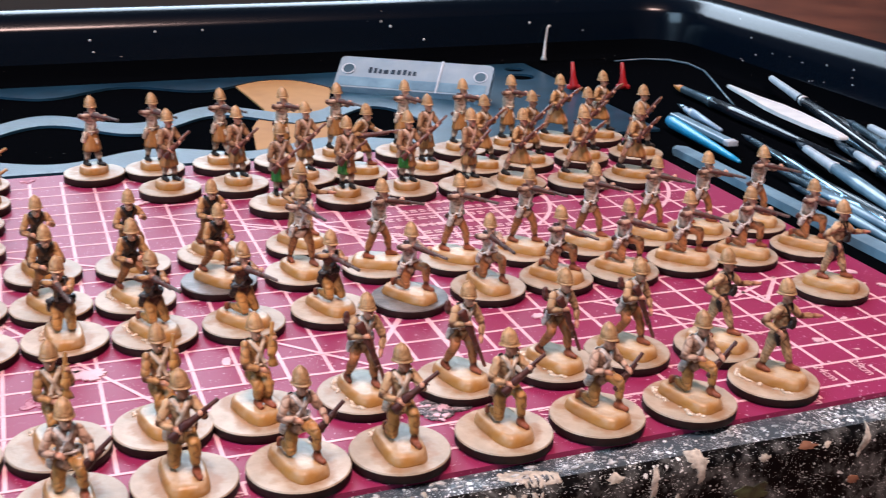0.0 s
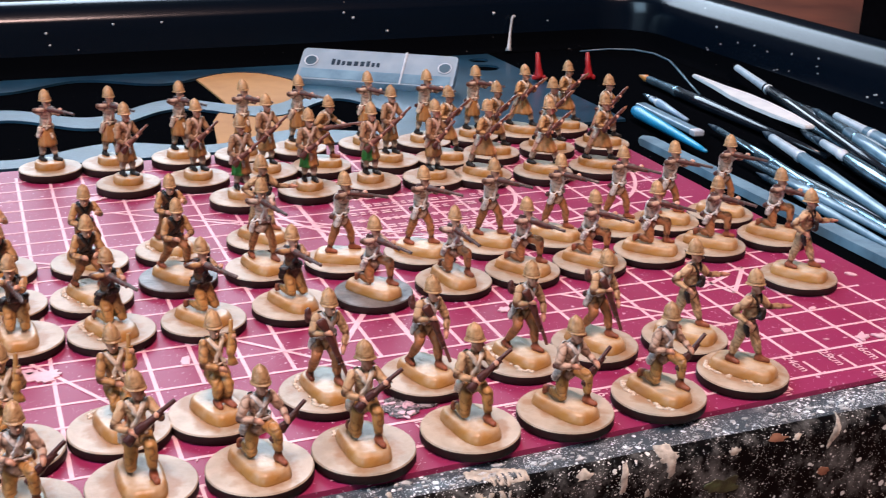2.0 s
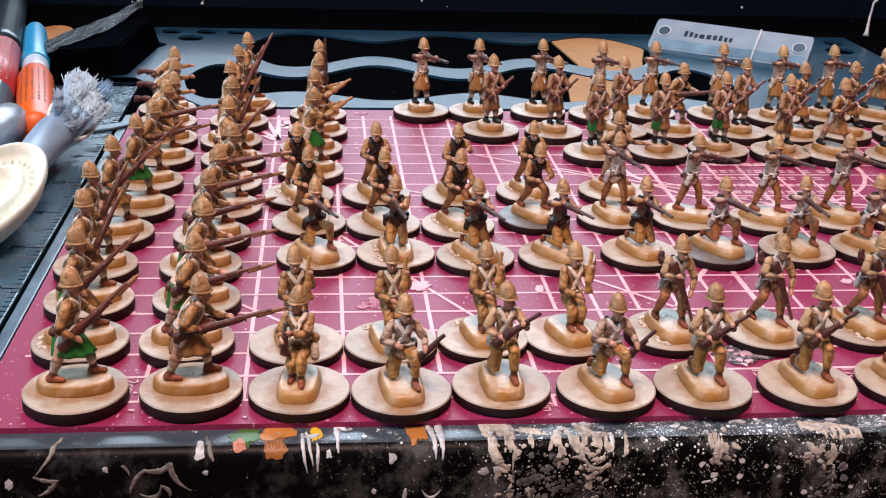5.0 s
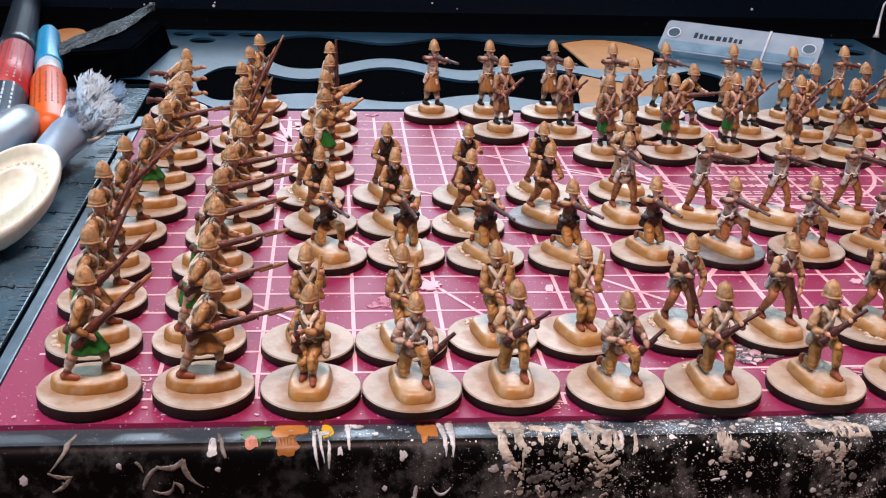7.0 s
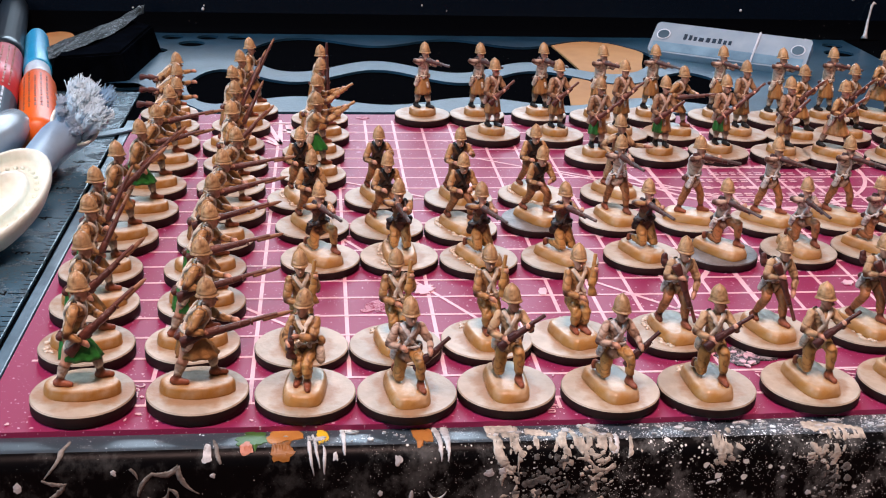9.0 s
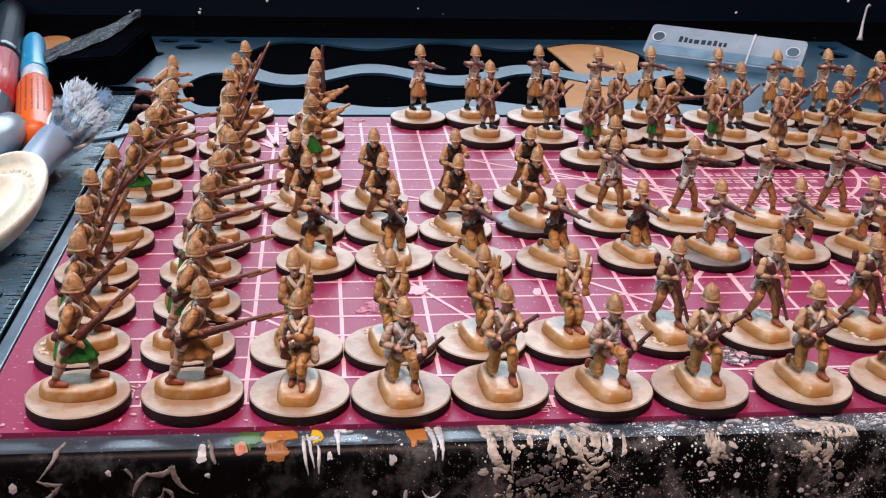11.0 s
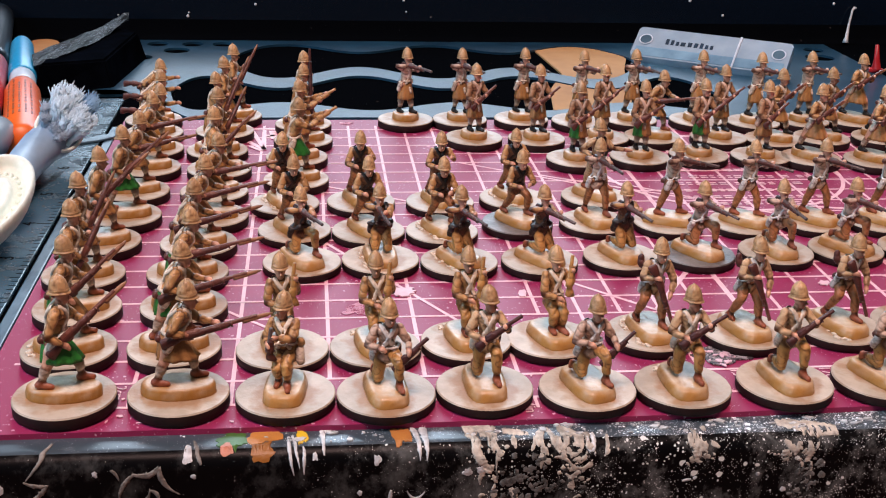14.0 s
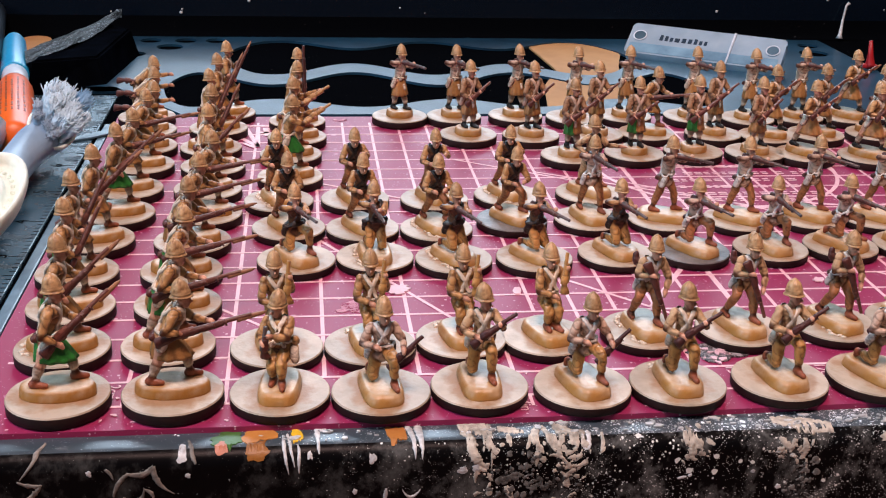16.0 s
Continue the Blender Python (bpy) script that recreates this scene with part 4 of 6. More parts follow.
        ps["reach" + sfx] = limbs((-0.8, 0, 11.8), st_l, st_r, (0.6, 0, 16.4), (1.4, 0, 19.7), ((4.6, 2.0, 17.6), (9.0, 0.6, 19.4)), ((3.6, -2.8, 15.8), (7.0, -0.8, 17.4)), ((4.4, -1.2, 16.4), (12.0, 0.6, 20.6)), kilt=tone, back=back, gun="khaki", **kw)
        ps["guard" + sfx] = limbs((-0.3, 0, 12.0), ((0.8, 1.1, 7.8), (1.0, 1.2, 2.4)), ((-0.4, -1.1, 7.8), (-0.8, -1.2, 2.4)), (0.0, 0, 16.8), (0.6, 0, 20.2), ((1.6, 4.0, 14.4), (3.4, 1.8, 14.6)), ((0.6, -4.2, 13.6), (2.8, -1.8, 12.6)), ((2.6, -3.6, 10.6), (4.2, 5.2, 17.2)), kilt=tone, back=back and (back[0], 1, -0.6), legs="skin", sock="strap", shoe="black", top="drab_coat", straps="drill", face=15, hem=-0.9)
    ps["run_lean"] = limbs((-2.0, 0, 11.2), st_l, st_r, (1.4, 0, 14.2), (3.6, 0, 16.2), ((4.2, 3.0, 13.2), (8.2, 2.0, 13.8)), ((-0.6, -4.0, 12.6), (-3.0, -3.2, 12.2)), ((-8.5, -2.8, 13.0), (2.5, -3.4, 11.8)), kilt="kilt_brown", **kw)
    return ps


PLINTH = {"kilt_aim": (5.0, 4.8), "guard_green": (4.6, 4.5), "guard_brown": (5.2, 4.4), "stand_aim": (7.4, 4.4), "kneel_aim": (7.8, 4.2), "kneel_aim_dark": (7.6, 4.2), "point": (7.4, 4.4), "load": (6.8, 4.2), "kneel_side": (6.8, 4.2)}


class Painted:
    """A bmesh that keeps, beside its faces, how far brown washes and painted-in shade darken each point (0: none, 1:
    dark).
    """

    def __init__(self, bm, keys):
        self.bm, self.keys, self.layer = bm, keys, bm.verts.layers.float["wash_shade"]

    def slot(self, key):
        if key not in self.keys:
            self.keys.append(key)
        return self.keys.index(key)

    def vert(self, co, wash_shade=0.0):
        v = self.bm.verts.new(co)
        v[self.layer] = wash_shade
        return v

    def skin(self, rings, key, caps=True):
        """Rings of points joined into a closed smooth skin."""
        i = self.slot(key) if isinstance(key, str) else None
        n = len(rings[0])
        for a, b in zip(rings, rings[1:]):
            for k in range(n):
                f = self.bm.faces.new((a[k], a[(k + 1) % n], b[(k + 1) % n], b[k]))
                f.material_index, f.smooth = i if i is not None else self.slot(key(f)), True
        if caps:
            for r in (rings[0][::-1], rings[-1]):
                f = self.bm.faces.new(r)
                f.material_index = i if i is not None else self.slot(key(f))
                f.smooth = True

    def loft(self, ovals, key, n=10):
        """Ovals of (centre, side vector, up vector, darkening)."""
        self.skin([[self.vert(c + sv * math.cos(2 * math.pi * k / n) + uv * math.sin(2 * math.pi * k / n), w) for k in range(n)] for c, sv, uv, w in ovals], key)


def rifle_parts(pb, a, b, bayonet, wood, steel):
    """Stock, fore-end, receiver and barrel of a cast rifle from butt to muzzle."""
    u = (b - a).normalized()
    side = u.cross(Vector((0, 0, 1)) if abs(u.z) < 0.8 else Vector((0, 1, 0))).normalized()
    up = side.cross(u)
    if up.z < 0:
        up, side = -up, -side
    at = lambda f, d=0.0: a.lerp(b, f) + up * d
    pb.loft([(at(f, d), side * w * 1.2, up * hh * 1.15, k) for f, d, w, hh, k in ((0, -0.45, 0.4, 0.75, 0.3), (0.02, -0.45, 0.55, 1.0, 0), (0.12, -0.25, 0.58, 0.85, 0), (0.22, 0, 0.5, 0.52, 0.5), (0.26, 0, 0.62, 0.68, 0), (0.44, 0, 0.6, 0.66, 0), (0.46, 0, 0.52, 0.55, 0.6), (0.5, 0, 0.55, 0.6, 0), (0.7, 0, 0.48, 0.5, 0), (0.72, 0, 0.3, 0.3, 0.8))], wood)
    pb.loft([(at(f, d), side * w * 1.2, up * w * 1.15, k) for f, d, w, k in ((0.24, 0.3, 0.3, 0.6), (0.25, 0.4, 0.5, 0), (0.4, 0.4, 0.5, 0), (0.42, 0.3, 0.38, 0.5), (0.98, 0.2, 0.36, 0), (1.0, 0.2, 0.33, 0.4))], steel)
    pb.loft([(at(f, d), side * 0.16, up * 0.5, 0.4) for f, d in ((0.27, -0.6), (0.33, -0.6))], steel, 6)
    for f in (0.6, 0.72):
        pb.loft([(at(g), side * 0.64, up * 0.7, 0.2) for g in (f, f + 0.02)], steel)
    if bayonet:
        pb.loft([(at(f, -0.1), side * w, up * w * 1.2, k) for f, w, k in ((0.84, 0.42, 0.5), (0.86, 0.5, 0), (1.1, 0.36, 0), (1.16, 0.1, 0.3))], "bayonet", 8)


def helmet_parts(pb, h, t, seed):
    """A cloth-covered sun helmet: sloping brim, folded band, seamed dome and a small button."""
    side = Vector((-t.y, t.x, 0))
    n = 28
    base = h - t * 0.25 + Vector((0, 0, 0.88))
    lean = -t * 0.08
    prof = ((1.02, -0.02, 0.6), (1.145, -0.12, 0.3), (1.15, 0.0, 0.0), (1.06, 0.2, 0.2), (1.02, 0.26, 0.55), (1.05, 0.42, 0.1), (1.05, 0.75, 0.0), (1.01, 0.88, 0.45), (0.99, 1.0, 0.1), (0.95, 1.3, 0.0), (0.9, 1.7, 0.0), (0.82, 2.1, 0.0), (0.70, 2.5, 0.0), (0.53, 2.86, 0.0), (0.33, 3.14, 0.0), (0.18, 3.26, 0.2), (0.15, 3.38, 0.0), (0.07, 3.44, 0.0))
    rings = []
    for g, z, w in prof:
        ring = []
        for k in range(n):
            a = 2 * math.pi * k / n
            ca, sa = math.cos(a), math.sin(a)
            brim = max(0.0, g - 1.06)
            long = 1.74 * g + brim * (1.5 if ca > 0 else 2.3) * abs(ca) ** 1.4
            wide = 1.6 * g - brim * 0.3
            drop = -brim * (0.4 if ca > 0 else 2.6) * abs(ca) ** 1.4
            rub = noise.noise(Vector((ca * 2.6, sa * 2.6, z * 1.9 + seed))) + 0.5 * noise.noise(Vector((ca * 6, sa * 6, z * 5 + seed)))
            # stitching is dark; hollows of the cloth also get painted-in shade
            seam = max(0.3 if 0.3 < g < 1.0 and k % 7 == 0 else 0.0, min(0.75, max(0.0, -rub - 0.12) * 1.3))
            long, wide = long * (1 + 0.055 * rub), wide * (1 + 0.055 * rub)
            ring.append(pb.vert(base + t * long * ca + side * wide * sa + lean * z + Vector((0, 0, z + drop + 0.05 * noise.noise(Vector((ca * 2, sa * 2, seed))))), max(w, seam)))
        rings.append(ring)
    pb.skin(rings, "helmet")


def kilt_parts(pb, hip, lk, rk, key, back, hem):
    """A pleated kilt hung from the waist over both thighs."""
    n = 44
    low = (lk + rk) / 2
    half = abs(lk.x - rk.x) / 2
    rings = []
    for j, f in enumerate((0.0, 0.12, 0.3, 0.5, 0.7, 0.88, 1.0, 1.0, 0.9)):
        inner = 0.72 if j == 8 else 0.93 if j == 7 else 1.0
        z = hip.z + 0.5 + (low.z + hem - hip.z - 0.5) * f
        c = Vector((hip.x + (low.x - hip.x) * f, 0, z))
        rx, ry = 1.9 + (half + 1.75 - 1.9) * f ** 0.8, 2.05 + 0.95 * f
        ring = []
        for k in range(n):
            a = 2 * math.pi * k / n
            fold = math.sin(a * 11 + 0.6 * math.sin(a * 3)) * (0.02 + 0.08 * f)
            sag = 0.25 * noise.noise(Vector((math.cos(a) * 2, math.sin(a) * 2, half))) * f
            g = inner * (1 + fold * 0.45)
            # pleat valleys darken with the fold: brown washes plus painted-in recess shade
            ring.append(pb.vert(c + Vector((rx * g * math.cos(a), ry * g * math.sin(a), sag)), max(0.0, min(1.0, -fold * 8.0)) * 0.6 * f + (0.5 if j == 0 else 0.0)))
        rings.append(ring)
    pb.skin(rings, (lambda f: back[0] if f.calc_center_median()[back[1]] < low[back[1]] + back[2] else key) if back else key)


def figurine_mesh(name, prims):
    """Joins the limbs into one skin by voxel remeshing, paints every face like the limb it lies on, then adds helmet, kilt, straps, rifle and plinth."""
    a, b = PLINTH.get(name, (7.4, 4.3))
    kilted = any(p[0] == "kilt" for p in prims)
    fittings = [p for p in prims if isinstance(p[0], str)]
    prims = [p for p in prims if not isinstance(p[0], str)]
    bm = bmesh.new()
    for p, q, r0, r1, _, _ in prims:
        d = q - p
        if d.length < 0.05:
            d = Vector((0, 0, 0.1))
        u = d.normalized()
        st = [(*(p - u * r0 * 0.9), r0 * 0.42), (*(p - u * r0 * 0.55), r0 * 0.82), (*p, r0), (*(p + d), r1), (*(p + d + u * r1 * 0.55), r1 * 0.82), (*(p + d + u * r1 * 0.9), r1 * 0.42)]
        tube(bm, st, 12)
    me = bpy.data.meshes.new("source")
    bm.to_mesh(me)
    bm.free()
    ob = new("source", me)
    rm = ob.modifiers.new("skin", "REMESH")
    rm.mode, rm.voxel_size, rm.use_smooth_shade = "VOXEL", 0.25, True
    sm = ob.modifiers.new("soften", "SMOOTH")
    sm.factor, sm.iterations = 0.5, 2
    out = evaluated(ob)
    n = len(out.vertices)
    co, no = np.empty(n * 3), np.empty(n * 3)
    out.vertices.foreach_get("co", co)
    out.vertex_normals.foreach_get("vector", no)
    co, no = co.reshape(-1, 3), no.reshape(-1, 3)

    def reach(spots):
        """For each spot the nearest limb's paint, and how close the two nearest pieces come to one another."""
        best, pick, near = np.full(len(spots), 9.0), np.zeros(len(spots), dtype=int), {}
        for i, (p, q, r0, r1, k, piece) in enumerate(prims):
            p, d = np.array(p), np.array(q) - np.array(p)
            t = np.clip(((spots - p) @ d) / max(d @ d, 1e-6), 0, 1)
            dist = np.linalg.norm(spots - p - t[:, None] * d, axis=1) - (r0 + (r1 - r0) * t)
            near[piece] = np.minimum(near.get(piece, np.full(len(spots), 9.0)), dist)
            pick = np.where(dist < best, i, pick)
            best = np.minimum(dist, best)
        two = np.sort(np.stack(list(near.values())), axis=0)[:2]
        return pick, two[1] - two[0], two[1]

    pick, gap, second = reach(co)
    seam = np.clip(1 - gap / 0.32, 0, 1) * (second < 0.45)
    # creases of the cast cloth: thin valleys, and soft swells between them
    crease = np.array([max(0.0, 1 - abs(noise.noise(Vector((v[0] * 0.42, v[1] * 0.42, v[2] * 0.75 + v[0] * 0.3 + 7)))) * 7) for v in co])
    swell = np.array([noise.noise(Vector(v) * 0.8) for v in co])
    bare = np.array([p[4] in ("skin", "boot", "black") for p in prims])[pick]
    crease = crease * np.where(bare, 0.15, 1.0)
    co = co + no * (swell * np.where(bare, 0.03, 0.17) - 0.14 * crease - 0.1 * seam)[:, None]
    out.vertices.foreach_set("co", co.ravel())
    # brown washes and recess shade, both put into the colour of seams and creases
    wash_shade = np.clip(np.maximum(seam, 0.66 * crease) + 0.38 * np.clip(-swell, 0, 1), 0, 1)
    n = len(out.polygons)
    cen = np.empty(n * 3)
    out.polygons.foreach_get("center", cen)
    pick, _, _ = reach(cen.reshape(-1, 3))
    keys = []
    for p in prims:
        if p[4] not in keys:
            keys.append(p[4])
    slots = np.array([keys.index(p[4]) for p in prims])
    out.polygons.foreach_set("material_index", slots[pick].astype(np.int32))
    out.polygons.foreach_set("use_smooth", [True] * n)
    bm = bmesh.new()
    bm.from_mesh(out)
    bpy.data.meshes.remove(out)
    layer = bm.verts.layers.float.new("wash_shade")
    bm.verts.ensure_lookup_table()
    for v, w in zip(bm.verts, wash_shade):
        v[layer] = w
    tree = BVHTree.FromBMesh(bm)
    pb = Painted(bm, keys)
    for fit in fittings:
        if fit[0] == "helmet":
            helmet_parts(pb, fit[1], fit[2], len(name))
        elif fit[0] == "kilt":
            kilt_parts(pb, *fit[1:])
        elif fit[0] == "rifle":
            wood = fit[4]
            rifle_parts(pb, fit[1], fit[2], fit[3], "rifle" if wood == "gunmetal" else wood, wood if wood != "rifle" else "barrel" if kilted or name == "lean_down" else "gunmetal")
        elif fit[0] == "band":  # straps laid over the body
            _, k, p, q, bulge, width = fit
            rows, last = [], None
            for i in range(17):
                f = i / 16
                spot, nrm, _, _ = tree.find_nearest(p.lerp(q, f) + bulge * math.sin(math.pi * f))
                g0, g1 = max(f - 0.05, 0), min(f + 0.05, 1)
                ahead = p.lerp(q, g1) + bulge * math.sin(math.pi * g1) - p.lerp(q, g0) - bulge * math.sin(math.pi * g0)
                sv = nrm.cross(ahead).normalized() * width / 2
                if last is not None and (spot - last).length > 1.5:
                    rows.append(None)
                last = spot
                # strap edges: dark lining and edge shade in one colour
                rows.append([pb.vert(spot + sv * g + nrm * z, w) for g, z, w in ((1.12, -0.2, 0.8), (0.95, 0.2, 0.05), (0.6, 0.3, 0.0), (-0.6, 0.3, 0.0), (-0.95, 0.2, 0.05), (-1.12, -0.2, 0.8))])
            i = pb.slot(k)
            for r0, r1 in zip(rows, rows[1:]):
                if r0 and r1:
                    for g in range(5):
                        f = bm.faces.new((r0[g], r0[g + 1], r1[g + 1], r1[g]))
                        f.material_index, f.smooth = i, True
    if kilted:  # these came in a slightly larger size
        for v in bm.verts:
            v.co = Vector((v.co.x * 1.06, v.co.y * 1.06, 2.2 + (v.co.z - 2.2) * 1.07))
    # plinth: a cast pad, its top pale with window sheen put into the colour, ochre washes down the sides, along its
    # edge and pooled round the boots
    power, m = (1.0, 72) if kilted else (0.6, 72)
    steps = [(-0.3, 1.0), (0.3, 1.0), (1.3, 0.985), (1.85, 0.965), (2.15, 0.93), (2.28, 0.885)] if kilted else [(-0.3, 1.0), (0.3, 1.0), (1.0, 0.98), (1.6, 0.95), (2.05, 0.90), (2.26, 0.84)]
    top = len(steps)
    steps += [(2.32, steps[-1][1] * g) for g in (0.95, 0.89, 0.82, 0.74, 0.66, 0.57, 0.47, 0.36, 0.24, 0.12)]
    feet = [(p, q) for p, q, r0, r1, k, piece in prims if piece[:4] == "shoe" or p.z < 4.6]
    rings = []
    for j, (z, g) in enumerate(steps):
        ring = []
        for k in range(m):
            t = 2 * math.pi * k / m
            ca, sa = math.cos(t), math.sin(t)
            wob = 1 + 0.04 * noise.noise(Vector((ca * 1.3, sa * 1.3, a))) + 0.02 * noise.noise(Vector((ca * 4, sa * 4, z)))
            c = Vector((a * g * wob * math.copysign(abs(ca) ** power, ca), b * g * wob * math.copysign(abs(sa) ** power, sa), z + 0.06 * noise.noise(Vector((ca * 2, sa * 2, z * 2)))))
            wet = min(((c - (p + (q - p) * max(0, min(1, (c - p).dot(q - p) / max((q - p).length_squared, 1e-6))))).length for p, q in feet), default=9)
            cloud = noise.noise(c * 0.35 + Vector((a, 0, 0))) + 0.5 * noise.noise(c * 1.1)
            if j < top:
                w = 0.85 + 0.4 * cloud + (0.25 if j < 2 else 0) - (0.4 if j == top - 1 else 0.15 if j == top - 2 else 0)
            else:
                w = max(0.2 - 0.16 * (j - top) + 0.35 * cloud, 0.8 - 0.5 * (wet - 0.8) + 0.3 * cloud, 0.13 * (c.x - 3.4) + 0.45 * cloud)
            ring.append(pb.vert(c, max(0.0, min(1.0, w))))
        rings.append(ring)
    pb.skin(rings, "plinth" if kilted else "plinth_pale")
    out = bpy.data.meshes.new(name)
    bm.to_mesh(out)
    bm.free()
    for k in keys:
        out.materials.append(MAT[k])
    out.transform(Matrix.Diagonal((0.001, 0.001, 0.001, 1)))
    return out


def disc_mesh(name, face, h=0.0022):
    bm = bmesh.new()
    n = 48
    rings = [[bm.verts.new((r * math.cos(2 * math.pi * k / n), r * math.sin(2 * math.pi * k / n), z)) for k in range(n)] for r, z in ((0.0098, 0.0), (0.01, 0.0002), (0.01, h - 0.0003), (0.0098, h))]
    for i, (lo, hi) in enumerate(zip(rings, rings[1:])):
        for k in range(n):
            f = bm.faces.new((lo[k], lo[(k + 1) % n], hi[(k + 1) % n], hi[k]))
            f.material_index = 1 if i < 2 else 0
            f.smooth = i < 2
    bm.faces.new(rings[-1]).material_index = 0
    bm.faces.new(rings[0][::-1]).material_index = 1
    return mesh_of(bm, name, [face, "burnt"])


DISC = {"pale": disc_mesh("base_disc", "ply"), "grey": disc_mesh("base_disc_grey", "greybase")}
DISC["glue"] = DISC["pale"]
DISC["thick"] = DISC["thickglue"] = disc_mesh("base_disc_thick", "ply", 0.0027)


def glue_mesh(seed):
    """Beads of glue squeezed out along one side of a plinth."""
    rng = random.Random(seed)
    bm = bmesh.new()
    a0 = rng.uniform(90, 200)
    for k in range(34):
        a = radians(a0 + rng.uniform(0, 130))
        x = 7.6 * math.copysign(abs(math.cos(a)) ** 0.6, math.cos(a)) * rng.uniform(0.98, 1.12)
        y = 4.5 * math.copysign(abs(math.sin(a)) ** 0.6, math.sin(a)) * rng.uniform(0.98, 1.2)
        if x * x + y * y < 90:
            r = rng.uniform(0.18, 0.5)
            bmesh.ops.create_icosphere(bm, subdivisions=1, radius=1.0, matrix=Matrix.Translation((x / 1000, y / 1000, 0.0001)) @ Matrix.Rotation(a, 4, "Z") @ Matrix.Diagonal((r * 0.0012, r * 0.0017, r * 0.0007, 1)))
    return mesh_of(bm, "glue_crust", ["glue"], True)


ARMY = """
slope_all_green 8 1 0 thick; slope_green 5 22 2 thickglue; port_green 3 43 -4 thick; port_brown 1 63 -2 thick; slope_brown 2 85 4 thickglue; slope_all_green 5 105 0 thick; charge_brown 5 126 2 thick; charge_brown 6 149 -3 thick; run_lean 5 169 0 thick; run_lean 3 188 4 thick; run_lean 1 205 -3 thick
charge_brown 30 1 0 thick; charge_green 27 22 2 thick; charge_green 27 43 -2 thick; charge_brown 26 63 3 thick; charge_brown 27 83 0 thick; charge_brown 29 104 -12 thick; slope_brown 28 125 10 thick; port_brown 28 147 0 thick; port_brown 26 167 4 thick; port_brown 27 190 0 thick; port_brown 29 210 -4 thick
kneel_aim_dark 54.0 69.9 -62; vest_crouch 51.9 93.0 -62; vest_fist 48.9 115.2 -70 glue; reach_all_green 52.0 136.0 4 thick; reach_brown 52.0 159.0 0 thick; upright_brown 54.0 179.0 5 thick; upright_brown 54.0 199.0 0 thick
kneel_low_aim 74.1 71.0 -85 glue; vest_crouch 72.0 92.0 -64; vest_fist 71.0 116.2 -70; kneel_low_aim 94.3 68.9 -65 glue; vest_crouch 92.2 91.0 -66 glue; vest_fist 94.2 115.2 -70
kneel_low_aim 115.4 68.9 -57; vest_crouch 114.3 97.1 -60 grey; vest_fist 116.4 118.2 -68 glue; kneel_low_aim 137.6 71.0 -70; stand_aim 136.5 97.1 -76; point 141.5 119.2 -58
kneel_aim 158.7 72.0 -61 grey; stand_aim 157.7 96.1 -28; kneel_aim 180.8 72.9 -84; stand_aim 179.8 95.0 -49; kneel_aim 201.0 73.9 -57; stand_aim 201.0 96.1 -51; kneel_aim 221.1 73.9 -53; stand_aim 221.1 95.0 -53
kneel_aim 241.2 75.9 -47; stand_aim 242.3 97.1 -51; kneel_aim 260.4 74.9 -51; kneel_aim 282.5 75.9 -57; stand_aim 259.4 97.1 -47; stand_aim 279.5 98.1 -49; point 269.4 46.7 -56
load 50.0 20.6 -76; load 70.1 20.6 -80 glue; load 90.2 22.6 -78 glue; load 109.4 22.6 -72; lean_down 132.5 24.6 -82 glue; lean_down 154.7 24.6 -76; lean_down 177.9 25.6 -74 glue; lean_down 196.9 26.6 -68; point 219.1 23.5 -58
kneel_side 51.0 0.5 -97; kneel_ready 71.1 -0.5 -83; stand_ready 91.3 1.0 -88; kneel_ready 112.4 -0.5 -76; stand_ready 132.5 -0.5 -88 glue; stand_ready 154.7 0.0 -82; kneel_ready 175.9 0.5 -70; kneel_ready 197.9 0.4 -76 glue; point 221.1 3.4 -60 glue
kilt_aim 91.0 205.0 -51 thick; kilt_aim 111.0 205.0 -59 thick; kilt_aim 134.0 206.0 -55 thick; kilt_aim 155.0 203.0 -49 thick; kilt_aim 175.0 205.0 -57 thick; kilt_aim 200.0 204.0 -61 thick; kilt_aim 221.0 201.0 -49 thick; kilt_aim 241.0 203.0 -47 thick
guard_brown 113.0 181.0 -60 thick; guard_brown 135.0 180.0 -66 thick; guard_green 144.0 156.0 -80 thick; guard_brown 158.0 181.0 -70 thick; charge_brown 177.0 182.0 -40 thick; guard_green 166.0 158.0 -86 thickglue; guard_green 187.0 160.0 -76 thick; guard_brown 201.0 181.0 -70 thick
across_brown 220.0 178.0 -50 thick; across_brown 239.0 180.0 -50 thick; across_brown 261.0 180.0 -52 thick; across_brown 283.0 179.0 -48 thick; across_brown 261.0 203.0 -60 thick; across_brown 280.0 205.0 -55 thick
guard_brown 208.0 158.0 -60 thick; across_brown 225.0 156.0 -54 thick; across_brown 246.0 153.0 -54 thick; across_brown 267.0 153.0 -52 thick
"""
GLUE = [glue_mesh(k) for k in range(3)]
